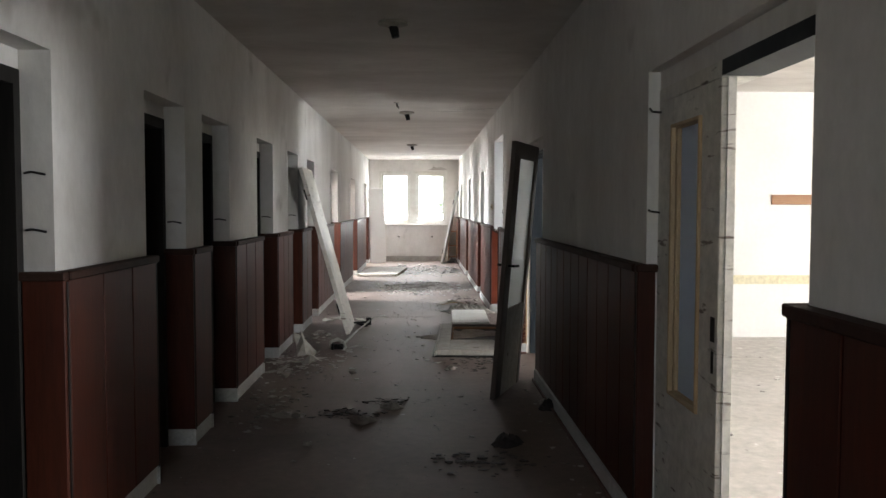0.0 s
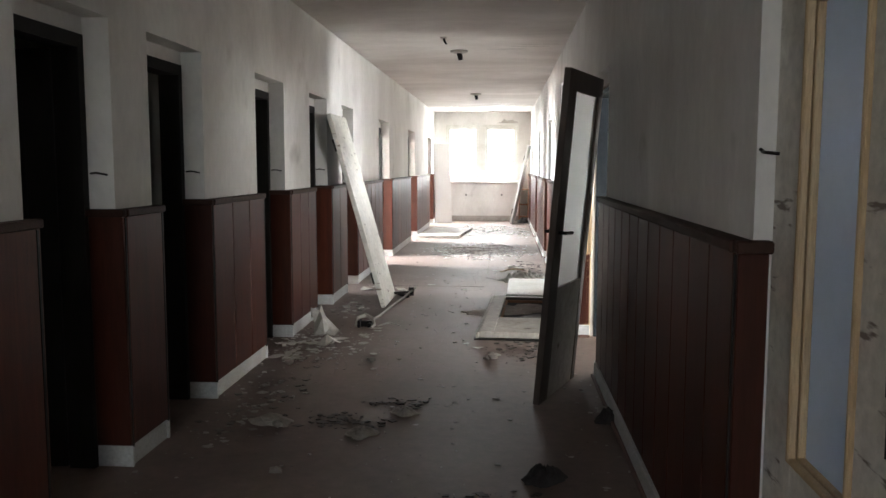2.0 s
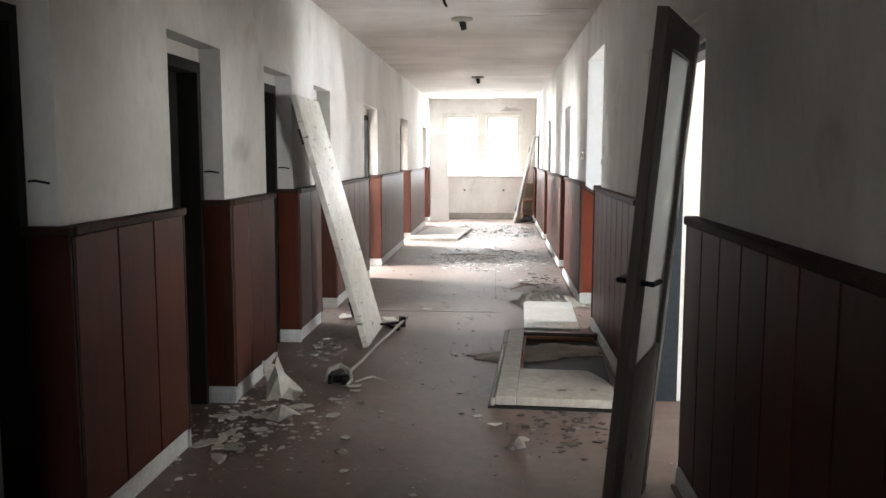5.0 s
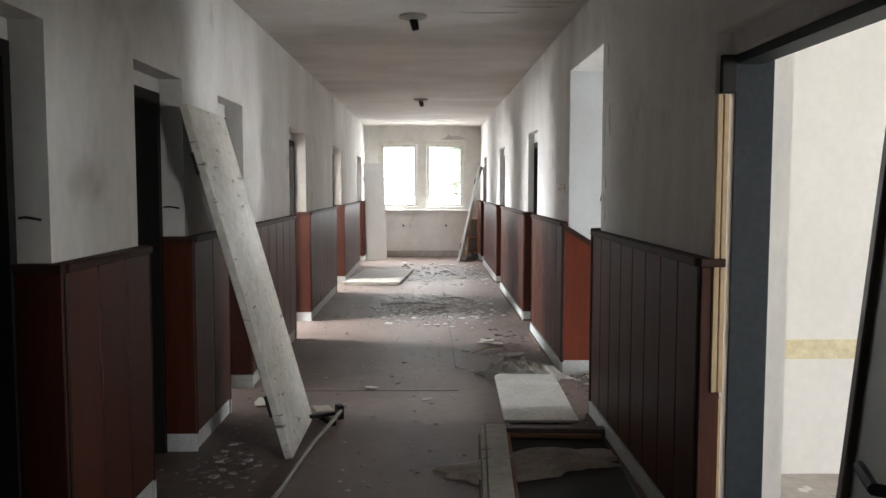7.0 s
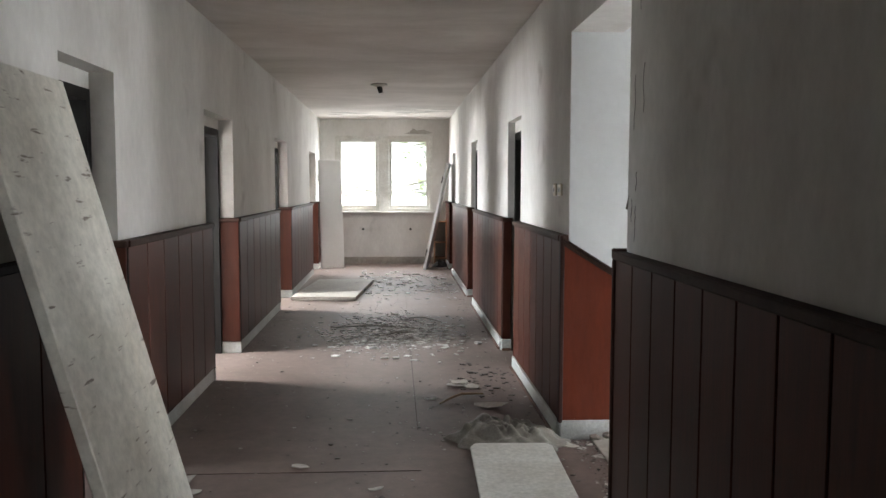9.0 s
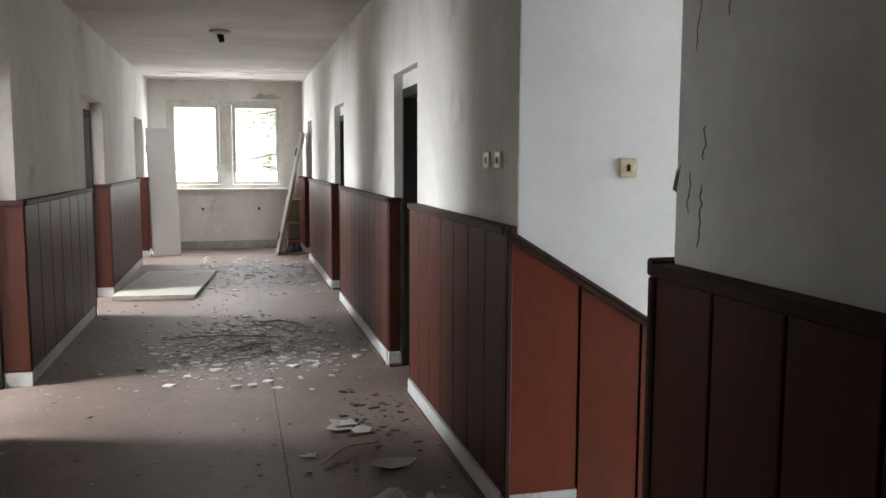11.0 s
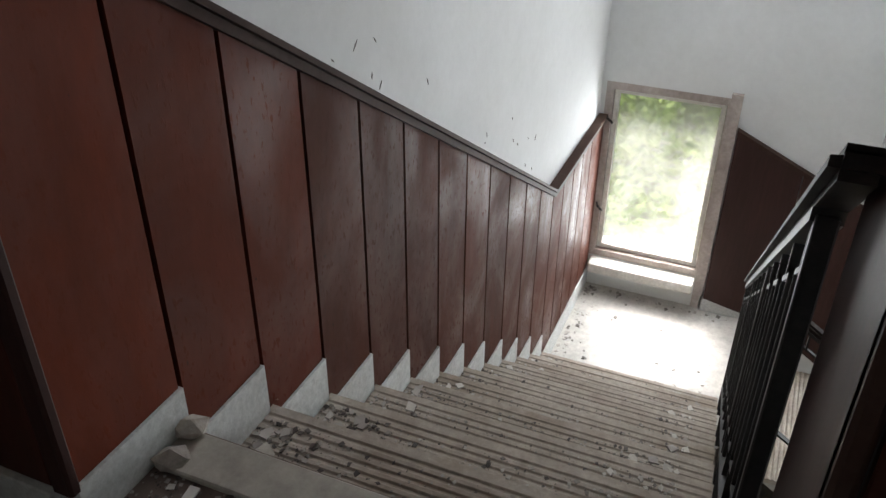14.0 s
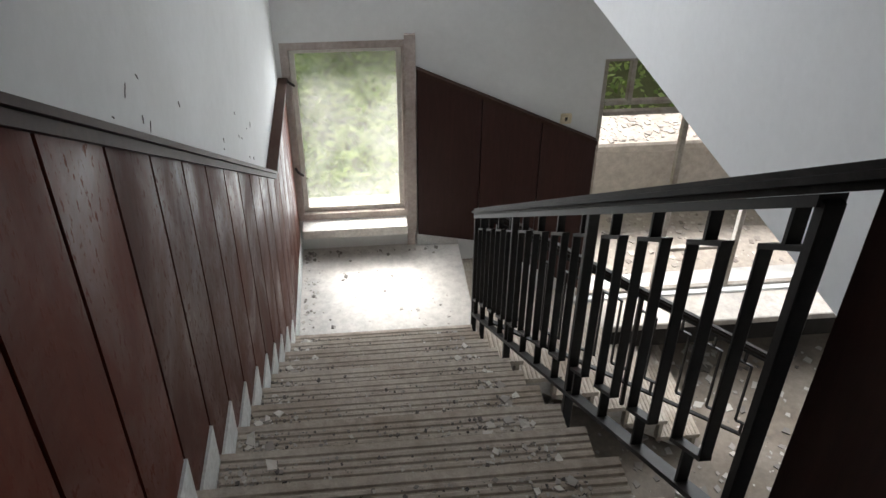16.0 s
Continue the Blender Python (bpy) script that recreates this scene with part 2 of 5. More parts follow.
SOIL = surface("weedy_soil", (0.10, 0.11, 0.05), (0.16, 0.17, 0.07), 0.5, 0.6, 6, 0.95, 0.6, 0.03)
BARK = surface("bark", (0.10, 0.08, 0.06), (0.05, 0.04, 0.03), 0.5, 4, 20, 0.9, 0.6, 0.01)
GREEN_BAND = surface("green_dado_paint", (0.42, 0.52, 0.40), (0.52, 0.54, 0.38), 0.4, 1.5, 20, 0.85, 0.15, 0.002)
YELLOW_BAND = surface("yellow_dado_paint", (0.66, 0.58, 0.36), (0.70, 0.64, 0.46), 0.4, 1.5, 20, 0.85, 0.15, 0.002)
BROWN_STRIP = surface("brown_wood_strip", (0.34, 0.17, 0.08), (0.24, 0.11, 0.05), 0.5, 2, 20, 0.6, 0.2, 0.002, stretch=(0.6, 5, 8))


def leaf_material(name, dark, light, through_light=0.0):
    m, n, l, p = mat(name)
    g = n.new("ShaderNodeNewGeometry")
    r = ramp(n, [(0.0, dark), (1.0, light)])
    l.new(g.outputs["Random Per Island"], r.inputs["Fac"])
    l.new(r.outputs["Color"], p.inputs["Base Color"])
    p.inputs["Roughness"].default_value = 0.6
    tr = n.new("ShaderNodeBsdfTranslucent")
    l.new(r.outputs["Color"], tr.inputs["Color"])
    ms = n.new("ShaderNodeMixShader")
    ms.inputs["Fac"].default_value = through_light
    l.new(p.outputs[0], ms.inputs[1])
    l.new(tr.outputs[0], ms.inputs[2])
    l.new(ms.outputs[0], n["Material Output"].inputs["Surface"])
    return m


LEAVES = leaf_material("leaves", (0.09, 0.16, 0.05), (0.36, 0.48, 0.20), 0.62)
WEEDS = leaf_material("weeds", (0.13, 0.20, 0.05), (0.42, 0.52, 0.20), 0.6)
CHIPS_PALE = leaf_material("pale_chips", (0.24, 0.21, 0.19), (0.62, 0.59, 0.55))
# pale flakes made whiter: glints of the windows painted into the colour
CHIPS_GLINT = leaf_material("glint_white_flakes", (0.45, 0.42, 0.39), (0.80, 0.78, 0.75))
CHIPS_DARK = leaf_material("dark_dirt_clods", (0.025, 0.020, 0.018), (0.11, 0.09, 0.08))
CHIPS = leaf_material("debris_chips", (0.07, 0.055, 0.048), (0.46, 0.43, 0.39))


def glass(name, rough, tint, dusty=0.0, least=0.0, scale=5):
    m, n, l, p = mat(name)
    p.inputs["Base Color"].default_value = (*tint, 1)
    p.inputs["Roughness"].default_value, p.inputs["IOR"].default_value = rough, 1.45
    p.inputs["Transmission Weight"].default_value = 1.0
    if dusty:
        n1 = noise_node(n, l, scale, 6, 0.6, world_pos(n))
        r1 = ramp(n, [(0.35, (least,) * 3), (0.8, (dusty, dusty, dusty))])
        l.new(n1.outputs["Fac"], r1.inputs["Fac"])
        d = n.new("ShaderNodeBsdfTranslucent")
        d.inputs["Color"].default_value = (0.85, 0.86, 0.83, 1)
        ms = n.new("ShaderNodeMixShader")
        l.new(r1.outputs["Color"], ms.inputs["Fac"])
        l.new(p.outputs[0], ms.inputs[1])
        l.new(d.outputs[0], ms.inputs[2])
        l.new(ms.outputs[0], n["Material Output"].inputs["Surface"])
    return m


GLASS = glass("window_glass", 0.02, (0.97, 0.99, 0.98), 0.40)
GLASS_HAZY = glass("hazy_window_glass", 0.05, (0.97, 0.99, 0.98), 0.34, 0.08, 2.5)
FROSTED = glass("frosted_glass", 0.45, (0.80, 0.82, 0.80), 0.5)


# ---- mesh helpers ----
def box(bm, x0, x1, y0, y1, z0, z1, bevel=0.0):
    x0, x1, y0, y1, z0, z1 = min(x0, x1), max(x0, x1), min(y0, y1), max(y0, y1), min(z0, z1), max(z0, z1)
    c = [bm.verts.new((x, y, z)) for x in (x0, x1) for y in (y0, y1) for z in (z0, z1)]
    fs = [bm.faces.new([c[i] for i in q]) for q in ((0, 1, 3, 2), (4, 6, 7, 5), (0, 4, 5, 1), (2, 3, 7, 6), (0, 2, 6, 4), (1, 5, 7, 3))]
    if bevel:
        es = list({e for f in fs for e in f.edges})
        bmesh.ops.bevel(bm, geom=es, offset=bevel, segments=1, affect="EDGES", profile=0.5)
    return bm


def boxes(*rows, bevel=0.0):
    bm = bmesh.new()
    for r in rows:
        box(bm, *r, bevel=bevel)
    return bm


def prism(pts, axis, a, b):
    """A polygon given in two coordinates, pushed from a to b along the third axis ('x', 'y' or 'z')."""
    bm = bmesh.new()
    put = {"x": lambda p, c: (c, p[0], p[1]), "y": lambda p, c: (p[0], c, p[1]), "z": lambda p, c: (p[0], p[1], c)}[axis]
    v0, v1 = [bm.verts.new(put(p, a)) for p in pts], [bm.verts.new(put(p, b)) for p in pts]
    k = len(pts)
    bm.faces.new(v0), bm.faces.new(v1[::-1])
    for i in range(k):
        bm.faces.new((v0[i], v0[(i + 1) % k], v1[(i + 1) % k], v1[i]))
    bmesh.ops.recalc_face_normals(bm, faces=bm.faces)
    return bm


def tube(pts, radius, sides=8):
    """A round bar along a line of points; radius is a number or one per point."""
    bm = bmesh.new()
    pts = [Vector(p) for p in pts]
    rings = []
    for i, p in enumerate(pts):
        d = (pts[min(i + 1, len(pts) - 1)] - pts[max(i - 1, 0)]).normalized()
        side = d.orthogonal().normalized() if i == 0 else (side - d * side.dot(d)).normalized()
        up = d.cross(side)
        r = radius if isinstance(radius, (int, float)) else radius[i]
        rings.append([bm.verts.new(p + side * math.cos(a) * r + up * math.sin(a) * r) for a in [2 * math.pi * k / sides for k in range(sides)]])
    for a, b in zip(rings, rings[1:]):
        for k in range(sides):
            bm.faces.new((a[k], a[(k + 1) % sides], b[(k + 1) % sides], b[k]))
    bm.faces.new(rings[0][::-1]), bm.faces.new(rings[-1])
    return bm


def make(name, bm, material, smooth=False):
    me = bpy.data.meshes.new(name)
    bmesh.ops.recalc_face_normals(bm, faces=bm.faces)
    bm.to_mesh(me)
    bm.free()
    me.materials.append(material)
    if smooth:
        for p in me.polygons:
            p.use_smooth = True
    return new(name, me)


def part(name, bm, material, parent, label="", smooth=False):
    ob = make(name, bm, material, smooth)
    ob.parent = parent
    if label:
        tagged(ob, label)
    return ob


def structure(name, bm, material, label, category):
    return tagged(make(name, bm, material), label, category, kind="structure")


def thing(name, m, label, category, group="", kind=""):
    ob = new(name)
    ob.empty_display_size = 0.1
    ob.matrix_basis = m
    return tagged(ob, label, category, group, kind)


# ---- large structure ----
def wall_along_y(xa, xb, openings, y0, y1, z0, z1):
    """A wall with openings (y0, y1, sill, head)."""
    rows, y = [], y0
    for a, b, s, h in sorted(openings):
        rows.append((xa, xb, y, a, z0, z1))
        if s > z0:
            rows.append((xa, xb, a, b, z0, s))
        if h < z1:
            rows.append((xa, xb, a, b, h, z1))
        y = b
    rows.append((xa, xb, y, y1, z0, z1))
    return boxes(*rows)


HEAD = 2.05
structure("wall_left", wall_along_y(XL - TH, XL, [(a, b, 0, HEAD) for a, b in LEFT], YA, YB, 0, CEIL), PLASTER, "long stained off-white plaster corridor wall with deep doorways", "wall")
right_open = [(a, b, 0, HEAD) for a, b in RIGHT] + [(*STAIR, 0, 2.36)]
structure("wall_right", wall_along_y(XR, XR + THR, right_open, YA, YB, 0, CEIL), PLASTER, "stained grey-white plaster corridor wall with doorways and stair opening", "wall")
def wall_with_window(x0, x1, z0, z1, hx0, hx1, hz0, hz1, ya, yb):
    """A wall across y as one closed skin round a single opening."""
    bm = bmesh.new()
    rings = []
    for y in (ya, yb):
        rings.append(([bm.verts.new((x, y, z)) for x, z in ((x0, z0), (x1, z0), (x1, z1), (x0, z1))], [bm.verts.new((x, y, z)) for x, z in ((hx0, hz0), (hx1, hz0), (hx1, hz1), (hx0, hz1))]))
    (oa, ia), (ob_, ib) = rings
    for k in range(4):
        q = (k + 1) % 4
        bm.faces.new((oa[k], oa[q], ia[q], ia[k])), bm.faces.new((ob_[q], ob_[k], ib[k], ib[q]))
        bm.faces.new((oa[q], oa[k], ob_[k], ob_[q])), bm.faces.new((ia[k], ia[q], ib[q], ib[k]))
    return bm


structure("wall_end", wall_with_window(XL - TH, XR + THR, 0, CEIL, -1.15, 0.70, 1.0, 2.43, YB, YB + 0.3), PLASTER, "end wall of the corridor with a two-sash window", "wall")
structure("wall_back", boxes((XL - TH, -1.0, YA - 0.3, YA, 0, CEIL), (0.6, XR + THR, YA - 0.3, YA, 0, CEIL), (-1.0, 0.6, YA - 0.3, YA, 0, 1.0), (-1.0, 0.6, YA - 0.3, YA, 2.4, CEIL)), PLASTER, "plain plaster wall closing the corridor", "wall")
structure("floor", boxes((-3.95, XR + 0.247, YA - 0.3, YB + 0.3, -0.25, 0)), FLOOR, "dusty grey-brown corridor floor strewn with debris", "floor")
structure("floor_seam", boxes((0.131, 0.135, 11.6, 22.0, 0.0, 0.0015), (-1.3, 0.13, 10.86, 10.868, 0.0, 0.0015)), TRIM, "dark seam in the floor screed", "floor")
structure("ceiling", boxes((-3.95, X_ROOM + 0.2, YA - 0.3, YB + 0.3, CEIL, CEIL + 0.25)), CEILING, "stained pale ceiling with flaking paint", "ceiling")

# rooms behind the corridor's left wall
part_y = [-3.0, 2.2, 3.75, 5.15, 6.6, 8.4, 9.85, 12.0, 15.3, 19.0, 22.5]
structure("wall_partitions_left", boxes(*[(-3.6, XL - TH, y - 0.06, y + 0.06, 0, CEIL) for y in part_y]), ROOM_PAINT, "plain partition walls between side rooms", "wall")
structure("wall_outer_left", wall_along_y(-3.9, -3.6, [(10.2, 11.7, 0.95, 2.35), (12.7, 14.3, 0.95, 2.35), (16.3, 17.9, 0.95, 2.35), (20.1, 21.7, 0.95, 2.35)], YA, YB, 0, CEIL), ROOM_PAINT, "outer wall of the side rooms with windows", "wall")

structure("trim_dado_brown", boxes((-3.6, XL - TH, 5.078, 5.09, 0, 1.18)), PANEL_DARK_SHADED, "brown painted dado in the gloomy side room", "trim")

# big side room, seen through its two doorways
structure("room_floor", boxes((XR + 0.25, X_ROOM, YA, ROOM_Y, -0.25, 0)), ROOM_FLOOR, "pale dusty floor of the bright side room", "floor")
structure("wall_room_far", boxes((XR + THR, X_ROOM, ROOM_Y, WELL_Y, -0.25, CEIL)), ROOM_PAINT, "cream painted wall of the bright side room", "wall")
structure("wall_room_near", boxes((XR + THR, X_ROOM, YA - 0.3, YA, 0, CEIL)), ROOM_PAINT, "plain wall closing the side room", "wall")
structure("wall_room_outer", wall_along_y(X_ROOM, X_ROOM + 0.3, [(0.8, 2.4, 0.9, 2.4), (4.2, 5.8, 0.9, 2.4), (6.8, 8.4, 0.9, 2.4)], YA, WELL_Y, -0.35, CEIL), ROOM_PAINT, "outer wall of the side room with windows", "wall")
structure("trim_dado_yellow", boxes((XR + THR, 4.6, ROOM_Y - 0.004, ROOM_Y, 0.60, 0.70)), YELLOW_BAND, "faded yellow painted dado band", "trim")
structure("trim_dado_green", boxes((4.6, X_ROOM, ROOM_Y - 0.004, ROOM_Y, 0.60, 0.70)), GREEN_BAND, "faded green painted dado band", "trim")
structure("trim_wall_strip", boxes((3.9, 6.6, ROOM_Y - 0.025, ROOM_Y, 1.49, 1.60), bevel=0.004), BROWN_STRIP, "brown wooden strip fixed to the wall", "trim")

# stairwell
structure("wall_well_side", boxes((XR + THR, X_END, WELL_Y, WELL_Y + 0.005, -0.25, CEIL)), PLASTER_CLEAN, "clean white plaster side wall above the lower flight", "wall")
structure("wall_stair_left", boxes((XR + THR, X_END, STAIR[1], STAIR[1] + 0.3, ZG, CEIL), (XR + 0.003, XR + THR, STAIR[1] - 0.004, STAIR[1], 0, 2.36)), PLASTER_WHITE, "scuffed white plaster wall beside the stairs", "wall")
for k, row in enumerate(((11.36, STAIR[1] + 0.3, ZG, CEIL), (10.54, 11.36, ZG, -1.95), (10.54, 11.36, -0.62, CEIL), (9.24, 10.54, ZG, CEIL), (4.0, 9.24, -0.80, -0.25), (4.0, 9.24, ZG, -2.85))):
    structure("wall_stair_end_%d" % (k + 1), boxes((X_END, X_END + 0.3, *row)), PLASTER_WHITE, "white outer wall of the stairwell beside its windows", "wall")
structure("wall_under_corridor", boxes((XR, XR + THR, 4.0, STAIR[1] + 0.3, ZG, -0.25)), PLASTER_WHITE, "plain wall below the corridor", "wall")
structure("wall_hall_end", boxes((XR + 0.2, X_END + 0.3, 3.7, 4.0, ZG, -0.25)), PLASTER_WHITE, "plain wall closing the ground floor hall", "wall")
structure("hall_ceiling", boxes((XR + THR, X_END, 4.0, ROOM_Y, -0.35, -0.25)), PLASTER_WHITE, "white ceiling of the ground floor hall", "ceiling")
structure("hall_floor", boxes((XR, X_END + 0.3, 3.7, STAIR[1] + 0.3, ZG - 0.2, ZG)), HALL_FLOOR, "rubble-strewn concrete floor of the hall", "floor")
structure("stairwell_threshold", boxes((XR + 0.25, X_FIRST, 10.25, STAIR[1], -0.25, 0)), FLOOR, "dusty top of the stairs", "floor")
structure("half_landing", boxes((X_LAND, X_END, 10.2, STAIR[1], ZL - 0.18, ZL)), LANDING, "pale dusty concrete half landing", "landing")

# ---- stairs ----
def flight(name, label, count, m, width):
    """Steps that go down along +x from the origin's top edge; the tread fronts are ribbed."""
    root = thing(name, m, label, "stairs", kind="structure")
    for k in range(1, count):
        x0, z = GOING * (k - 1), -RISE * k
        part("riser", boxes((x0 - 0.03, x0 - 0.004, 0, width, z - 0.03, z + RISE - 0.036)), TREAD, root)
        prof = [(x0 - 0.028, z - 0.035), (x0 + GOING + 0.022, z - 0.035), (x0 + GOING + 0.022, z + 0.003)]
        for r in range(9):
            xr = x0 + GOING - 0.004 - 0.028 * r
            prof += [(xr, z + 0.003), (xr - 0.005, z - 0.0015), (xr - 0.011, z - 0.0015), (xr - 0.016, z + 0.003)]
        prof += [(x0 - 0.028, z + 0.001)]
        bm = prism(prof, "y", 0, width)
        part("tread", bm, TREAD, root)
    part("riser", boxes((GOING * (count - 1) - 0.03, GOING * (count - 1) - 0.004, 0, width, -RISE * count, -RISE * (count - 1) - 0.036)), TREAD, root)
    pts = [(0, -0.25)] + [(GOING * (count - 1), -RISE * (count - 1) - 0.25), (GOING * (count - 1), -RISE * (count - 1) - 0.04), (GOING * (count - 1) - 0.03, -RISE * (count - 1) - 0.04)]
    for k in range(count - 1, 0, -1):
        pts += [(GOING * (k - 1) - 0.03, -RISE * k - 0.04)]
        if k > 1:
            pts += [(GOING * (k - 1) - 0.03, -RISE * (k - 1) - 0.04)]
    part("carriage", prism(pts, "y", 0.06, width - 0.02), STONE, root, "rough concrete carriage below the steps")
    return root


flight("stair_flight", "dusty flight of worn steps with ribbed treads", N_RISERS, pose(X_FIRST, 10.262, 0), STAIR[1] - 10.262)
structure("top_step_plank", boxes((X_FIRST - 0.125, X_FIRST - 0.012, 10.30, STAIR[1] - 0.05, 0.0, 0.016), bevel=0.004), DOOR_DUSTY, "worn dusty plank at the head of the stairs", "step")
RISE_KEEP, RISE = RISE, (ZL - ZG) / 7
flight("stair_flight", "lower flight of dusty concrete steps below the landing", 7, pose(X_LAND + 0.04, 10.2, ZL, 0, 0, -90), X_END - X_LAND - 0.04)
RISE = RISE_KEEP

# ---- wood panelling ----
def panelling(name, label, runs, note_right=False):
    """Boards on walls. runs: (axis, face, back, a, b, count, z0, z1, skirting height)."""
    root = thing(name, pose(0, 0, 0), label, "wall panelling", "corridor panelling", "structure")
    for axis, face, back, a, b, count, skirt in runs:
        proud = 0.012 if note_right else -0.012
        gap, w = 0.009, (b - a) / count
        def at(lo, hi, f, k, z0, z1, bev):
            return boxes((f, k, lo, hi, z0, z1) if axis == "x" else (lo, hi, f, k, z0, z1), bevel=bev)
        out = 1 if face > back else -1
        for i in range(count):
            part("board", at(a + w * i + gap / 2, a + w * (i + 1) - gap / 2, face, back + out * 0.004, 0.105, WH - 0.035, 0.003), PANEL, root)
        part("backing", at(a, b, face - out * 0.018, back, 0.09, WH - 0.04, 0), DARK_WOOD, root)
        part("cap_rail", at(a - 0.004, b + 0.004, face + out * 0.014, back, WH - 0.035, WH, 0.005), TRIM, root, "dark dusty cap rail")
        if skirt:
            part("skirting", at(a, b, face + out * proud, back, 0, 0.10, 0.003), SKIRT, root, "pale terrazzo skirting")
            if note_right:
                part("floor_strip", at(a, b, face + out * 0.030, face + out * 0.012, 0, 0.022, 0.004), TRIM_RED, root, "red-brown painted strip along the floor")
    return root


def board_count(a, b, w):
    return max(1, round((b - a) / w))


REVEAL = 0.12
def side_panelling(face, back, gaps, wide, y0, y1, note):
    """One panelled stretch for each piece of wall between the openings."""
    inward = -1 if face > 0 else 1
    ys = [y0] + [v for g in gaps for v in g] + [y1]
    for a, b in zip(ys[::2], ys[1::2]):
        runs = [("x", face, back, a, b, board_count(a, b, wide), True)]
        deep = back - inward * (REVEAL if inward > 0 else 0.04)
        lo, hi = min(face, deep), max(face, deep)
        if a > y0 and (a not in STAIR):
            runs.append(("y", a - 0.03, a, lo, hi, 1, True))
        if b < y1 and (b not in STAIR):
            runs.append(("y", b + 0.03, b, lo, hi, 1, True))
        panelling("wainscot", "red-brown veneered board wainscot with dark cap rail and " + note, runs, face > 0)


side_panelling(WL, XL, LEFT, 0.34, YA, YB, "dusty pale skirting")
side_panelling(WR, XR, sorted(RIGHT + [STAIR]), 0.27, YA, YB, "grey skirting")

# sloping panelling beside the stairs
root = thing("wainscot", pose(0, 0, 0), "sloping red-brown board wainscot with dark cap down the stairs", "wall panelling", "corridor panelling", "structure")
PY = STAIR[1] - 0.04
def cap_z(x):
    return max(1.17 - 0.619 * (x - 0.955), -0.875)
edges = [0.965, X_FIRST] + [X_FIRST + GOING * k for k in range(1, N_RISERS)] + [X_LAND + 0.22 * k for k in range(1, 5)] + [X_END]
for i, (a, b) in enumerate(zip(edges, edges[1:])):
    z0 = max(-RISE * i, ZL)
    if a < X_LAND - 0.01:
        top = [(b - 0.007, cap_z(b) - 0.01), (a + 0.007, cap_z(a) - 0.01)]
    else:
        top = [(b - 0.007, -0.885), (a + 0.007, -0.885)]
    part("board", prism([(a + 0.007, z0 + 0.11), (b - 0.007, z0 + 0.11)] + top, "y", PY, STAIR[1] - 0.003), PANEL_WORN if i < 3 else PANEL_SHEEN_GREY, root)
    part("skirting", boxes((a, b - 0.001, PY - 0.008, STAIR[1], z0 + 0.001, z0 + (0.115 if i == 0 else 0.150))), SKIRT, root, "rough pale painted skirting")
part("backing", prism([(0.97, 0.1), (1.3, 0.08), (X_LAND, ZL + 0.08), (X_END, ZL + 0.08), (X_END, -0.9), (X_LAND, -0.9), (0.97, cap_z(0.97) - 0.02)], "y", PY + 0.02, STAIR[1] - 0.001), DARK_WOOD, root)
def cap_run(x0, z0, x1, z1):
    bm = prism([(x0, z0 - 0.022), (x1, z1 - 0.022), (x1, z1 + 0.004), (x0, z0 + 0.004)], "y", PY - 0.014, STAIR[1] - 0.002)
    b2 = prism([(x0, z0 + 0.007), (x1, z1 + 0.007), (x1, z1 + 0.024), (x0, z0 + 0.024)], "y", PY - 0.022, STAIR[1] - 0.002)
    part("cap_rail", bm, TRIM, root, "dark moulded cap rail")
    part("cap_rail", b2, TRIM, root, "dark moulded cap rail")
cap_run(0.96, cap_z(0.96), X_LAND, cap_z(X_LAND))
cap_run(X_LAND, cap_z(X_LAND), X_END, cap_z(X_LAND))
part("corner_post", boxes((0.948, 0.974, STAIR[1] - 0.050, STAIR[1] - 0.001, 0.10, 1.20), bevel=0.006), PANEL_DARK_SHADED, root, "dark corner bead of the panelling")

# end wall panelling, its cap falls with the lower flight
root = thing("wainscot", pose(0, 0, 0), "red-brown wainscot on the stair end wall, coloured dark for shade, cap sloping", "wall panelling", "corridor panelling", "structure")
def end_cap(y):
    return -0.83 - 0.462 * (10.50 - y)
ys = [10.50, 10.06, 9.64, 9.24]
# shade beside the window is put into these boards' colour
for b, a in zip(ys, ys[1:]):
    zf = lambda y: ZL + 0.11 if y > 10.15 else ZL - (10.2 - y) * 0.63 + 0.11
    part("board", prism([(a + 0.003, zf(a)), (b - 0.003, zf(b)), (b - 0.003, end_cap(b)), (a + 0.003, end_cap(a))], "x", X_END - 0.04, X_END - 0.002), PANEL_DARK_SHADED, root)
part("skirting", boxes((X_END - 0.03, X_END - 0.001, 10.2, 10.52, ZL, ZL + 0.12)), SKIRT, root)
part("cap_rail", prism([(9.24, end_cap(9.24)), (10.5, end_cap(10.5)), (10.5, end_cap(10.5) + 0.03), (9.24, end_cap(9.24) + 0.03)], "x", X_END - 0.055, X_END - 0.001), TRIM, root)

# near side of the stair opening: end board of the panelling
root = thing("wainscot", pose(0, 0, 0), "wooden panelling end, coloured dark for shade, with moulded corner by the stairs", "wall panelling", "corridor panelling", "structure")
# this board's shade is in its colour too
part("board", boxes((XR - 0.045, XR + THR + 0.005, STAIR[0], STAIR[0] + 0.03, 0.105, WH - 0.035), bevel=0.003), PANEL_DARK_SHADED, root)
part("cap_rail", boxes((XR - 0.060, XR + THR + 0.01, STAIR[0] - 0.002, STAIR[0] + 0.034, WH - 0.034, WH + 0.012), bevel=0.006), TRIM, root)
part("corner_post", boxes((XR - 0.058, XR - 0.02, STAIR[0] + 0.004, STAIR[0] + 0.030, 0.0, WH - 0.035), bevel=0.006), TRIM, root)

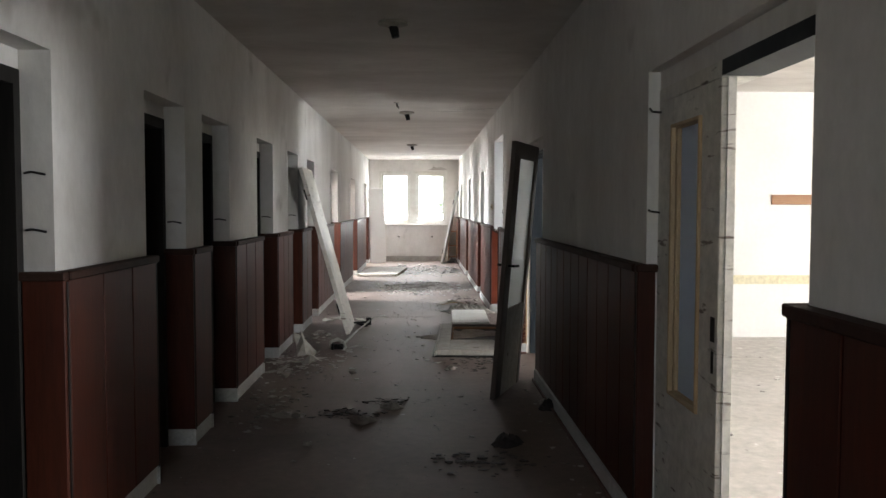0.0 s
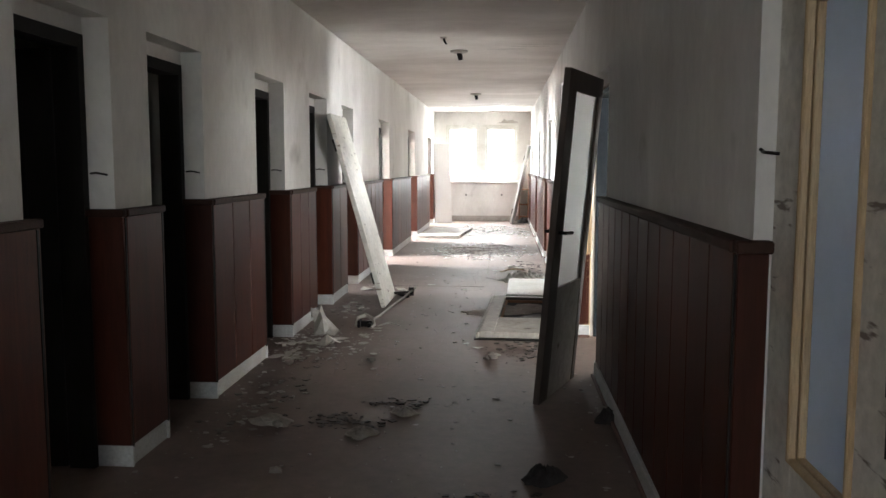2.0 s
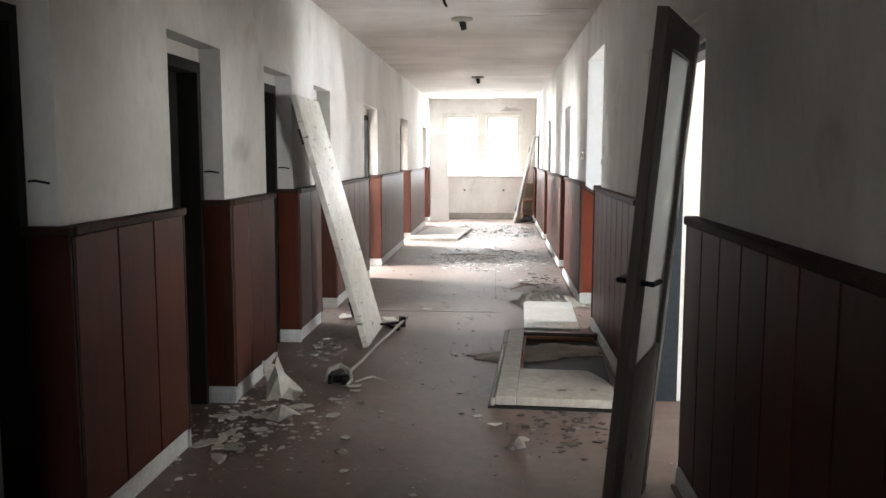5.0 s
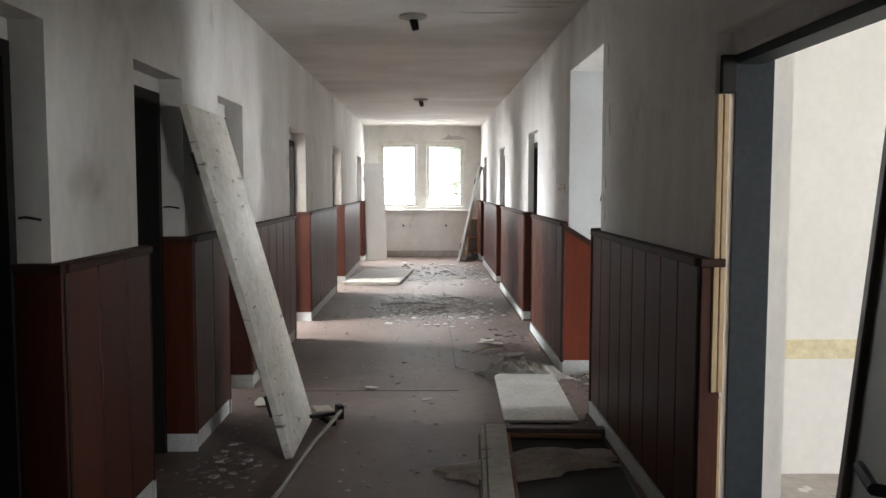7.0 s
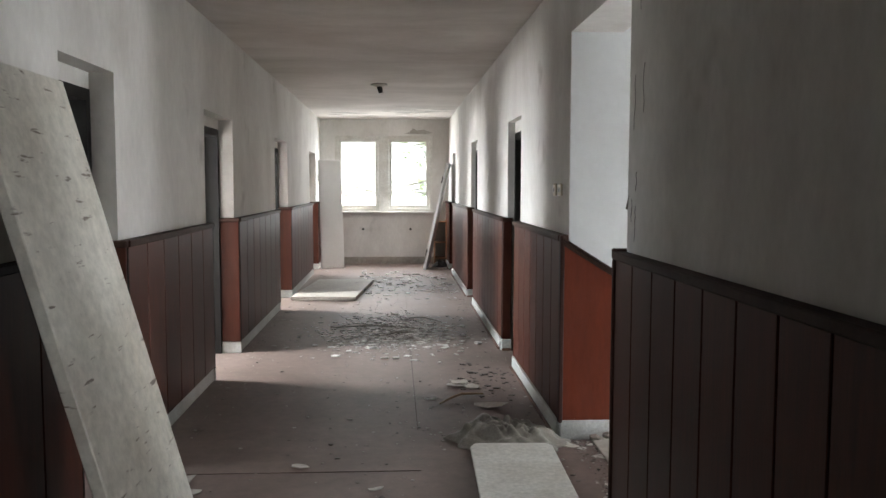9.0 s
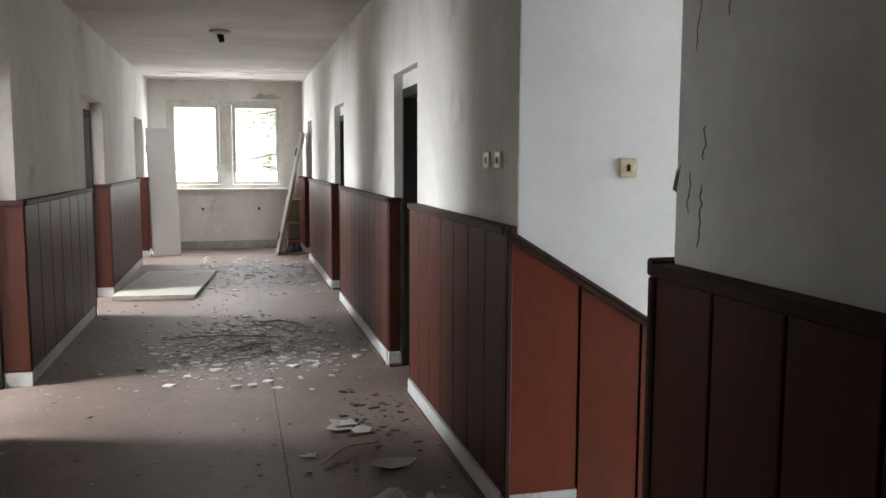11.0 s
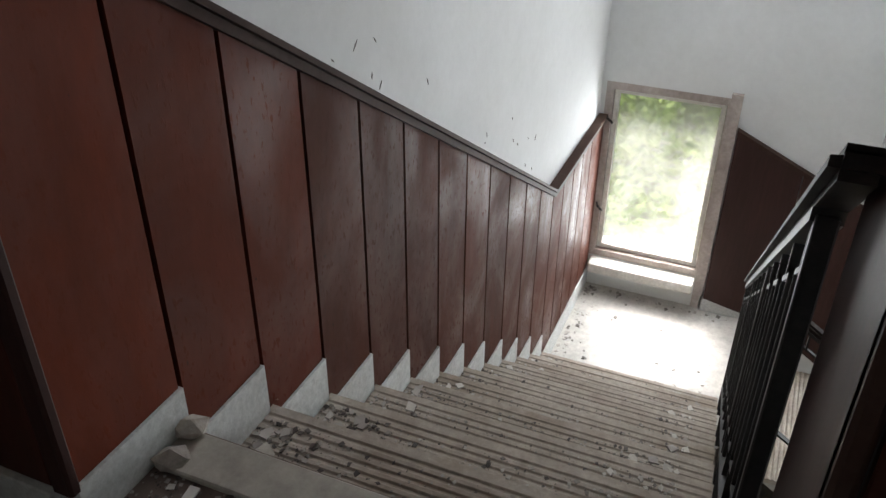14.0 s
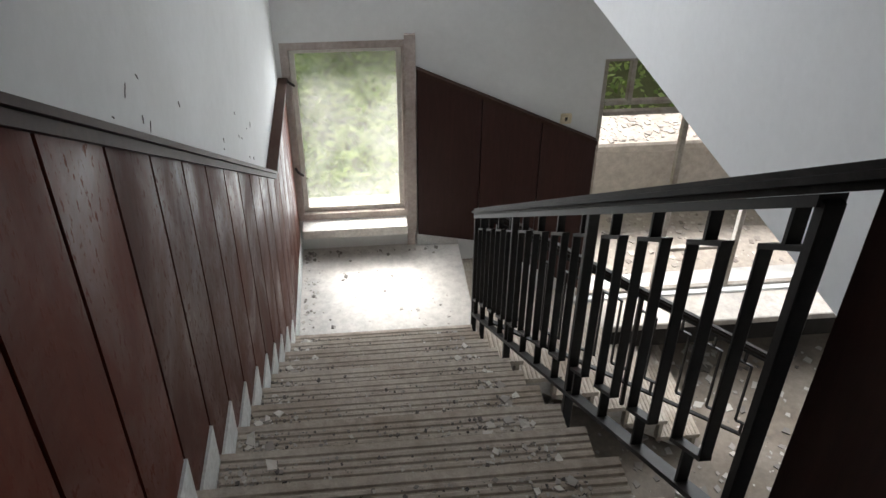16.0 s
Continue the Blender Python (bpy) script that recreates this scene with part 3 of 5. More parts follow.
# ---- railing ----
def railing(m, length, slope, height, spans, label, lead=0.12):
    """Flat iron bent to and fro between a bottom rail and a wooden handrail; runs along +x, falling by slope; z is that of the step nosings."""
    root = thing("stair_railing", m, label, "railing")
    ca = lambda x: -slope * x
    slab = lambda x0, x1, lo, hi, y: prism([(x0, ca(x0) + lo), (x1, ca(x1) + lo), (x1, ca(x1) + hi), (x0, ca(x0) + hi)], "y", -y, y)
    hr = slab(-lead, length + 0.025, height - 0.045, height, 0.033)
    bmesh.ops.bevel(hr, geom=list(hr.edges), offset=0.013, segments=2, affect="EDGES")
    part("handrail", hr, HANDRAIL, root, "worn dark wooden handrail with dusty top")
    part("groove_strip", slab(0, length, height - 0.068, height - 0.046, 0.022), IRON, root)
    part("bottom_rail", slab(0, length, 0.060, 0.075, 0.019), IRON, root, "flat iron bottom rail")
    gap, low, top = length / spans / 8, 0.180, 0.705
    for k in range(spans + 1):
        x = k * gap * 8
        part("post", boxes((x - 0.014, x + 0.014, -0.016, 0.016, ca(x) - 0.14, ca(x) + height - 0.055), bevel=0.003), IRON, root, "thicker black iron post")
    for k in range(spans):
        for i in range(8):
            x0, x1 = (k * 8 + i) * gap, (k * 8 + i + 1) * gap
            xm, z = (x0 + x1) / 2, (top if i % 2 == 0 else low)
            if i:
                part("bar", boxes((x0 - 0.005, x0 + 0.005, -0.013, 0.013, ca(x0) + low, ca(x0) + top), bevel=0.002), IRON, root)
            con = part("connector", slab(x0 - 0.005, x1 + 0.005, z - 0.006, z + 0.006, 0.0128), IRON, root, "short bent cross piece")
            if i % 2 == 0:
                part("stub", boxes((xm - 0.005, xm + 0.005, -0.013, 0.013, ca(xm) + top, ca(xm) + height - 0.06)), IRON, con)
            else:
                part("stub", boxes((xm - 0.005, xm + 0.005, -0.013, 0.013, ca(xm) + 0.07, ca(xm) + low)), IRON, con)
    return root


railing(pose(1.36, 10.24, -0.066), 2.99, 0.664, 0.846, 3, "black iron stair railing of bent flat bars with wooden handrail", 0.2)
railing(pose(4.27, 10.20, -2.02, 0, 0, -90), 2.0, 0.655, 0.87, 2, "lower black iron stair railing beside the turning flight", 0.0)

# ---- windows ----
def sash(root, x0, x1, z0, z1, y, pane=GLASS, frame=0.05):
    """A fixed or opening light in the local x-z plane: frame and pane."""
    fr = part("sash", boxes((x0, x0 + frame, y - 0.025, y + 0.025, z0, z1), (x1 - frame, x1, y - 0.025, y + 0.025, z0, z1), (x0 + frame, x1 - frame, y - 0.024, y + 0.024, z0, z0 + frame), (x0 + frame, x1 - frame, y - 0.024, y + 0.024, z1 - frame, z1)), WIN_WHITE, root)
    p = part("pane", boxes((x0 + frame - 0.005, x1 - frame + 0.005, y - 0.003, y + 0.003, z0 + frame - 0.005, z1 - frame + 0.005)), pane, fr)
    p.visible_shadow = False
    return fr


w1 = thing("window_1", pose(0, YB, 0), "wide double-sash window with peeling white frame", "window", kind="structure")
part("window_frame", boxes((-1.15, -1.09, 0.02, 0.14, 1.0, 2.43), (0.64, 0.70, 0.02, 0.14, 1.0, 2.43), (-1.09, 0.64, 0.02, 0.14, 2.37, 2.43), (-1.09, 0.64, 0.02, 0.14, 1.0, 1.06), (-0.33, -0.13, 0.02, 0.14, 1.06, 2.37)), WIN_WHITE, w1)
part("window_sill", boxes((-1.22, 0.77, -0.10, 0.02, 0.965, 1.0), bevel=0.006), WIN_WHITE, w1, "dusty window sill")
sash(w1, -1.085, -0.335, 1.065, 2.365, 0.07)
sash(w1, -0.125, 0.635, 1.065, 2.365, 0.07)

wb = thing("window_0", pose(0, YA - 0.12, 0), "plain white-framed window at the near corridor end", "window", kind="structure")
sash(wb, -1.0, -0.201, 1.0, 2.4, 0)
sash(wb, -0.2, 0.6, 1.0, 2.4, 0)
w2 = thing("window_2", pose(X_END, 10.95, 0, 0, 0, -90), "tall narrow stair window with peeling white frame", "window", kind="structure")
part("window_frame", boxes((-0.41, -0.36, 0.0, 0.12, -1.95, -0.62), (0.36, 0.41, 0.0, 0.12, -1.95, -0.62), (-0.36, 0.36, 0.0, 0.12, -0.67, -0.62), (-0.36, 0.36, 0.0, 0.12, -1.95, -1.90)), WIN_PEELING_SHADED, w2)
part("casing", boxes((0.375, 0.445, -0.03, 0.0, -2.19, -0.58)), WIN_PEELING_SHADED, w2)
for hz in (-0.86, -1.52):
    part("catch", tube([(-0.385, 0.0, hz), (-0.37, -0.05, hz), (-0.33, -0.07, hz - 0.02)], 0.008, 6), IRON, w2, "bent iron window catch")
part("window_sill", boxes((-0.375, 0.37, -0.13, 0.0, -2.03, -1.955), bevel=0.006), WIN_WHITE, w2)
sash(w2, -0.355, 0.355, -1.895, -0.675, 0.06, GLASS_HAZY, frame=0.03)

w3 = thing("window_3", pose(X_END + 0.05, 0, 0, 0, 0, -90), "large steel-framed hall window with missing panes", "window", kind="structure")
upright = [(-9.235, -9.195, -2.86, -0.80), (-9.035, -9.000, -1.155, -0.84), (-8.59, -8.55, -2.86, -1.23), (-7.98, -7.94, -2.86, -0.84), (-6.9, -6.86, -2.86, -0.84), (-5.8, -5.76, -2.86, -0.84), (-4.7, -4.66, -2.86, -0.84)]
for y0, y1, z0, z1 in upright:
    part("mullion", boxes((y0, y1, 0.0, 0.055, z0, z1), bevel=0.004), RUSTY_BAR, w3, "rusty steel upright glazing bar")
for y0, y1, z in ((-9.19, -4.0, -0.84), (-9.19, -4.0, -1.165), (-9.19, -4.0, -1.245), (-9.19, -8.595, -2.02), (-8.545, -7.985, -2.46), (-7.935, -4.0, -2.02), (-9.19, -4.0, -2.86)):
    part("crossbar", boxes((y0, y1, 0.002, 0.05, z, z + 0.032), bevel=0.004), RUSTY_BAR, w3, "rusty steel cross bar")
part("window_sill", boxes((-9.1, -4.0, -0.38, -0.004, -2.93, -2.87), bevel=0.008), TERRACE, w3, "deep dusty sill shelf")
# the shadow under the sill, built as a dark strip
part("sill_shade", boxes((-9.1, -4.0, -0.375, -0.34, -3.10, -2.935), bevel=0.005), DARK_WOOD, w3, "dark strip standing in for the shadow below the sill")
n = 4
for y0, y1 in ((10.2, 11.7), (12.7, 14.3), (16.3, 17.9), (20.1, 21.7)):
    w = thing("window_%d" % n, pose(-3.75, (y0 + y1) / 2, 0, 0, 0, 90), "plain white-framed side room window", "window", kind="structure")
    sash(w, -(y1 - y0) / 2, 0, 0.95, 2.35, 0)
    sash(w, 0.001, (y1 - y0) / 2, 0.95, 2.35, 0)
    n += 1
for y0, y1 in ((0.8, 2.4), (4.2, 5.8), (6.8, 8.4)):
    w = thing("window_%d" % n, pose(X_ROOM + 0.15, (y0 + y1) / 2, 0, 0, 0, -90), "plain white-framed side room window", "window", kind="structure")
    sash(w, -(y1 - y0) / 2, 0, 0.9, 2.4, 0)
    sash(w, 0.001, (y1 - y0) / 2, 0.9, 2.4, 0)
    n += 1

# ---- doorways: frames set deep in the wall ----
def doorway(name, x, a, b, out, paint, label, top=1.95, leaf=None, hinge="far", swing=90, leaf_paint=None):
    """Door frame in a wall along y; x is its corridor-side face, out the way from the corridor into the room (+1 or -1)."""
    root = thing(name, pose(x, a, 0), label, "door", kind="structure")
    w, d = b - a, 0.12 * out
    part("door_frame", boxes((0, d, 0.0, 0.05, 0, top), (0, d, w - 0.05, w, 0, top), (0, d, 0.05, w - 0.05, top - 0.06, top)), paint, root)
    part("head_infill", boxes((0.004 * out, d, 0.001, w - 0.001, top, HEAD)), PLASTER, root, "plaster infill above the frame")
    for hz in ((1.36, 1.58) if out < 0 and a < 3 else (1.36,) if out < 0 and a < 9 else ()):
        part("hook", tube([(-0.012 * out, w - 0.002, hz), (-0.05 * out, w - 0.03, hz + 0.004), (-0.10 * out, w - 0.022, hz - 0.006)], 0.005, 6), IRON, root, "bent iron hook")
    if leaf:
        hy = w - 0.05 if hinge == "far" else 0.05
        lw = (w - 0.11) * (-1 if hinge == "far" else 1)
        lf = part("door_leaf", boxes((-0.02, 0.02, 0, lw, 0.015, top - 0.07), (0.02, 0.026, lw * 0.2, lw * 0.8, 0.25, 0.9), (0.02, 0.026, lw * 0.2, lw * 0.8, 1.05, 1.75), (-0.026, -0.02, lw * 0.2, lw * 0.8, 0.25, 0.9), (-0.026, -0.02, lw * 0.2, lw * 0.8, 1.05, 1.75), bevel=0.003), leaf_paint or DARK_WOOD, root)
        lf.matrix_basis = pose(d, hy, 0, 0, 0, swing)
        hd = part("handle", tube([(-0.03, lw * 0.9, 1.0), (-0.06, lw * 0.9, 1.0), (-0.06, lw * 0.76, 0.995)], 0.009), IRON, lf)
    return root


xf = XL - REVEAL
for i, (a, b) in enumerate(LEFT):
    if i < 5:
        doorway("door_%d" % (i + 1), xf, a, b, -1, DARK_WOOD, "dark-framed doorway with its dark door swung into a gloomy room", 1.975, True, "far" if i == 1 else "near", -82 if i == 1 else 60 if i != 3 else 35)
    else:
        doorway("door_%d" % (i + 1), xf, a, b, -1, DARK_WOOD, "dark-framed doorway open to a daylit side room", 1.965, i > 5, "far", -86)
xf = XR + 0.06
for i, (a, b) in enumerate(RIGHT[2:]):
    doorway("door_%d" % (i + 10), xf, a, b, 1, DARK_WOOD, "dark-framed doorway with a black open door", 1.95, True, "near", -25)


def glazed_leaf(name, m, label, paint, glass_mat, bead=None, width=0.74, height=1.90, split=(0.64, 1.78), category="door", lock=True, panel_paint=None, kind="", stiles=(0.11, 0.11)):
    """A door leaf in the local x-z plane with a tall glazed opening and a solid lower panel."""
    root = thing(name, m, label, category, kind=kind)
    (s, f2), t = stiles, 0.02
    part("stile", boxes((0, s, -t, t, 0.0, height), bevel=0.003), paint, root)
    part("stile", boxes((width - f2, width, -t, t, 0.0, height), bevel=0.003), paint, root)
    part("top_rail", boxes((s, width - f2, -t + 0.001, t - 0.001, split[1], height), bevel=0.002), paint, root)
    part("lower_panel", boxes((s, width - f2, -t + 0.004, t - 0.004, 0.0, split[0]), bevel=0.002), panel_paint or paint, root)
    bz0, bz1 = split
    if bead:
        for f in (-1, 1):
            part("glazing_bead", boxes((s - 0.012, s + 0.012, f * t, f * (t + 0.012), bz0, bz1), (width - f2 - 0.012, width - f2 + 0.012, f * t, f * (t + 0.012), bz0, bz1), (s + 0.012, width - f2 - 0.012, f * t, f * (t + 0.012), bz0, bz0 + 0.024), (s + 0.012, width - f2 - 0.012, f * t, f * (t + 0.012), bz1 - 0.024, bz1)), bead, root, "bare wooden glazing bead")
    if glass_mat:
        part("pane", boxes((s, width - f2, -0.003, 0.003, bz0, bz1)), glass_mat, root)
    if lock:
        part("lock_plate", boxes((width - 0.085, width - 0.045, -t - 0.003, -t, 0.86, 1.06)), IRON, root)
    return root


# double doorway to the side room: far leaf shut, near leaf gone
a, b = RIGHT[0]
d1 = thing("door_20", pose(XR + 0.05, a, 0), "wide doorway with blue-grey frame to the bright room", "door", kind="structure")
w = b - a
part("door_frame", boxes((0, 0.15, 0, 0.05, 0, 1.97), (0, 0.15, 0.05, w - 0.76, 1.915, 1.97)), BLUE_GREY, d1)
part("transom", boxes((0.0, 0.14, w - 0.76, w - 0.001, 1.912, 1.97)), DOOR_WHITE, d1)
part("head_infill", boxes((0.004, 0.15, 0.001, w - 0.001, 1.97, HEAD)), PLASTER, d1)
lf = thing("door_leaf", pose(XR + 0.072, b - 0.002, 0.01, 0, 0, -90), "shut white door leaf with recessed blue-grey pane and wooden beads", "door", kind="structure")
part("stile", boxes((0, 0.20, -0.022, 0.022, 0, 1.90)), DOOR_WHITE, lf)
part("stile", boxes((0.56, 0.755, -0.022, 0.022, 0, 1.90), bevel=0.003), DOOR_WHITE, lf)
part("top_rail", boxes((0.20, 0.56, -0.021, 0.021, 1.79, 1.90)), DOOR_WHITE, lf)
part("lower_panel", boxes((0.20, 0.56, -0.021, 0.021, 0, 0.65)), DOOR_WHITE, lf)
part("pane", boxes((0.20, 0.56, 0.012, 0.018, 0.65, 1.79)), BLUE_PANE, lf, "blue-grey painted pane")
part("rebate", boxes((0.751, 0.763, 0.0, 0.03, 0.0, 1.90)), DOOR_WHITE, lf, "worn white meeting edge")
for x0, x1, z0, z1 in ((0.20, 0.218, 0.65, 1.79), (0.544, 0.56, 0.65, 1.79), (0.218, 0.544, 0.65, 0.666), (0.218, 0.544, 1.774, 1.79)):
    part("glazing_bead", boxes((x0, x1, -0.034, -0.012, z0, z1), bevel=0.004), BEAD, lf, "bare wooden glazing bead")
    part("glazing_bead", boxes((x0 - 0.002, x1 + 0.002, -0.009, 0.011, z0 - 0.002, z1 + 0.002), bevel=0.003), BEAD, lf, "bare wooden glazing bead")
part("lock_plate", boxes((0.69, 0.73, -0.0245, -0.022, 0.955, 1.045)), IRON, lf, "rusty lock plate")
part("lock_plate", boxes((0.70, 0.722, -0.0245, -0.022, 0.84, 0.92)), IRON, lf, "rusty keyhole plate")
for hz in (1.42, 1.86):
    part("hook", tube([(0.03, -0.022, hz), (0.02, -0.06, hz + 0.004), (0.075, -0.085, hz + 0.01)], 0.005, 6), IRON, lf, "bent iron hook")

a, b = RIGHT[1]
d2 = thing("door_21", pose(XR + 0.045, a, 0), "doorway with deep blue-grey frame to the bright room", "door", kind="structure")
w = b - a
part("door_frame", boxes((0, 0.10, 0, 0.03, 0, 1.97), (0.03, 0.175, w - 0.012, w, 0, 1.97), (0.03, 0.13, 0.03, w - 0.012, 1.935, 1.97)), BLUE_GREY, d2)
part("head_infill", boxes((0.004, 0.10, 0.001, w - 0.001, 1.97, HEAD)), PLASTER, d2)
part("broken_leaf_edge", boxes((-0.045, 0.0, w - 0.03, w - 0.002, 0.0, 0.66), bevel=0.004), BEAD, d2, "splintered bare wooden edge of a broken door")
part("frame_stub", boxes((-0.03, 0.028, w - 0.03, w - 0.002, 1.825, 1.968), bevel=0.003), DARK_WOOD, d2, "dark broken stub of the frame")
for k in (0, 1):
    part("glazing_bead", boxes((-0.048 + 0.025 * k, -0.026 + 0.025 * k, w - 0.04, w - 0.002, 0.68, 1.82), bevel=0.003), BEAD, d2, "bare wooden glazing bead")

# ---- loose doors and boards ----
def leaning(bottom_a, bottom_b, top_a):
    """Pose for a leaf in the local x-z plane: foot from bottom_a to bottom_b, its near edge rising to top_a."""
    o, u = Vector(bottom_a), (Vector(bottom_b) - Vector(bottom_a)).normalized()
    v = Vector(top_a) - o
    v = (v - u * v.dot(u)).normalized()
    return Matrix.Translation(o) @ Matrix((u, v.cross(u), v)).transposed().to_4x4()


g = glazed_leaf("loose_door", leaning((0.533, 6.133, 0.0), (0.79, 6.80, 0.0), (0.711, 6.141, 1.94)), "brown glazed door leaf leaning against the wall", LEAF_BROWN, FROSTED, None, 0.72, 1.95, (0.68, 1.83), lock=False, panel_paint=DOOR_DUSTY, stiles=(0.15, 0.07))
part("handle", tube([(0.06, 0.02, 1.02), (0.06, 0.06, 1.02), (0.18, 0.065, 1.015)], 0.01), IRON, g, "black lever handle")
part("handle", tube([(0.06, -0.02, 1.02), (0.06, -0.06, 1.02), (0.18, -0.065, 1.015)], 0.01), IRON, g, "black lever handle")


def plain_leaf(name, m, label, paint, width, height, thick=0.045, lock_side=True):
    root = thing(name, m, label, "door")
    part("panel", boxes((0, width, -thick / 2, thick / 2, 0, height), bevel=0.004), paint, root)
    part("lock", boxes((width - 0.006, width + 0.003, -0.011, 0.011, 0.85, 1.07)), IRON, root, "rusty lock plate")
    part("hinge", tube([(0, thick / 2 + 0.004, 0.25), (0, thick / 2 + 0.004, 0.37)], 0.009), IRON, root)
    part("hinge", tube([(0, thick / 2 + 0.004, height - 0.37), (0, thick / 2 + 0.004, height - 0.25)], 0.009), IRON, root)
    return root


plain_leaf("loose_door", leaning((-0.84, 9.36, 0.0), (-0.84, 10.12, 0.0), (-1.37, 9.42, 1.90)), "dirty white door leaf with peeling paint leaning on the wall", DOOR_WHITE, 0.78, 1.97)
plain_leaf("loose_door", leaning((-1.33, 21.44, 0.0), (-0.95, 21.58, 0.0), (-1.41, 21.62, 1.93)), "clean white door leaf leaning in the corridor corner", DOOR_CLEAN, 0.42, 1.95)
plain_leaf("loose_door", leaning((0.50, 21.20, 0.0), (0.58, 21.75, 0.0), (0.915, 21.2, 1.88)), "white door leaf leaning edge-on against the wall", DOOR_CLEAN, 0.55, 1.93)
plain_leaf("fallen_door", pose(-1.355, 17.30, 0.03, -90, 0, -5), "white door leaf lying flat on the floor", DOOR_DUSTY, 0.84, 2.0, 0.05)

# fallen glazed leaf and white board on the floor
f = thing("fallen_door", pose(0.118, 7.93, 0.0, 0, 0, -3.2), "dusty glazed door leaf fallen flat, pane gone and one stile broken off", "door")
part("stile", boxes((0.03, 0.15, 0, 1.86, 0.018, 0.072), bevel=0.004), DOOR_DUSTY, f)
part("edge_strip", boxes((0.0, 0.028, -0.004, 1.87, 0.012, 0.062), bevel=0.005), DOOR_DUSTY, f, "raised rebate strip along the leaf's edge")
panel = prism([(0.15, 0.0), (0.715, 0.0), (0.722, 0.30), (0.690, 0.44), (0.620, 0.60), (0.585, 0.655), (0.15, 0.655)], "z", 0.018, 0.068)
bmesh.ops.bevel(panel, geom=list(panel.edges), offset=0.004, segments=1, affect="EDGES")
part("lower_panel", panel, DOOR_DUSTY, f, "dusty lower panel with a broken corner")
part("top_rail", boxes((0.15, 0.73, 1.79, 1.86, 0.016, 0.066), bevel=0.004), LEAF_BROWN, f, "bare brown top rail")
part("glazing_bead", boxes((0.15, 0.70, 1.752, 1.788, 0.016, 0.040), bevel=0.004), BROWN_STRIP, f)
part("glazing_bead", boxes((0.152, 0.172, 0.66, 1.75, 0.016, 0.045), bevel=0.004), BROWN_STRIP, f)
part("underlay", boxes((-0.012, 0.73, -0.012, 1.84, 0.0, 0.012)), DARK_WOOD, f)
b = thing("white_board", pose(0.372, 9.86, 0.052, 0, 0, -1.6), "thin white board lying on the floor against a fallen door", "board")
sheet = prism([(0.0, 0.0), (0.45, 0.0), (0.45, 1.18), (0.43, 1.23), (0.05, 1.235), (0.02, 1.22), (0.0, 1.17)], "z", 0.0, 0.018)
bmesh.ops.bevel(sheet, geom=list(sheet.edges), offset=0.003, segments=1, affect="EDGES")
part("sheet", sheet, WIN_WHITE, b)
part("batten", boxes((0.04, 0.10, 0.05, 1.15, -0.052, 0.0)), DOOR_DUSTY, b)
part("batten", boxes((0.35, 0.41, 0.05, 1.15, -0.052, 0.0)), DOOR_DUSTY, b)

# ---- ceiling lamps and switches ----
def ceiling_lamp(y):
    l = thing("ceiling_lamp", pose(-0.2, y, CEIL), "broken ceiling lamp socket on a round base", "ceiling lamp", "corridor lamps")
    part("base", tube([(0, 0, 0), (0, 0, -0.02), (0, 0, -0.035)], [0.10, 0.105, 0.05], 20), DOOR_DUSTY, l, smooth=False)
    part("socket", tube([(0, 0, -0.03), (0.01, 0, -0.06), (0.02, 0, -0.11)], [0.032, 0.032, 0.026], 12), IRON, l, "black bulb socket")
    return l


for yy in (5.8, 11.2, 17.0):
    ceiling_lamp(yy)
hook = thing("ceiling_hook", pose(-0.31, 10.2, CEIL), "small dark cable stub hanging from the ceiling", "hook")
part("stub", tube([(0, 0, 0), (0.01, 0, -0.04), (0.03, 0.01, -0.07)], [0.012, 0.012, 0.008], 8), IRON, hook)
part("plate", tube([(0, 0, 0), (0, 0, -0.012)], 0.035, 14), DOOR_DUSTY, hook)


def switch(m, label):
    s = thing("light_switch", m, label, "light switch", "wall switches")
    bm = boxes((-0.04, 0.04, -0.014, 0.0, -0.04, 0.04), bevel=0.008)
    part("plate", bm, IVORY, s)
    part("rocker", boxes((-0.009, 0.009, -0.017, -0.010, -0.014, 0.014), bevel=0.002), IRON, s)
    return s


switch(pose(1.47, STAIR[1] - 0.004, 1.43), "ivory light switch on the stair wall")
switch(pose(X_END, 9.47, -1.22, 0, 0, -90), "ivory wall socket on the stair end wall")
switch(pose(XR, 11.62, 1.46, 0, 0, -90), "ivory light switch on the corridor wall")
switch(pose(XR, 11.78, 1.46, 0, 0, -90), "ivory light switch on the corridor wall")

# ---- outdoors ----
structure("ground", boxes((-400, 400, -400, 400, ZG - 0.6, ZG - 0.3)), SOIL, "weedy ground around the building", "ground")
bank = bmesh.new()
rng = random.Random(5)
grid = [[bank.verts.new((8.4 + i * 0.9, -6 + j * 0.9, ZG - 0.2 + 3.4 * (1 - math.exp(-i * 0.16)) + rng.uniform(-0.12, 0.12))) for j in range(36)] for i in range(24)]
for i in range(23):
    for j in range(35):
        bank.faces.new((grid[i][j], grid[i + 1][j], grid[i + 1][j + 1], grid[i][j + 1]))
structure("ground_bank", bank, SOIL, "overgrown earth bank beyond the stair window", "ground")
structure("terrace_wall", boxes((7.0, 7.4, 3.0, 9.6, ZG - 0.3, -2.35), (6.9, 7.55, 3.0, 9.6, -2.35, -2.25), bevel=0.02), TERRACE, "crumbling concrete terrace wall", "wall")
structure("terrace", boxes((X_END + 0.3, 7.0, 3.0, 9.6, ZG - 0.3, -3.0)), TERRACE, "rubble-strewn concrete terrace outside", "ground")


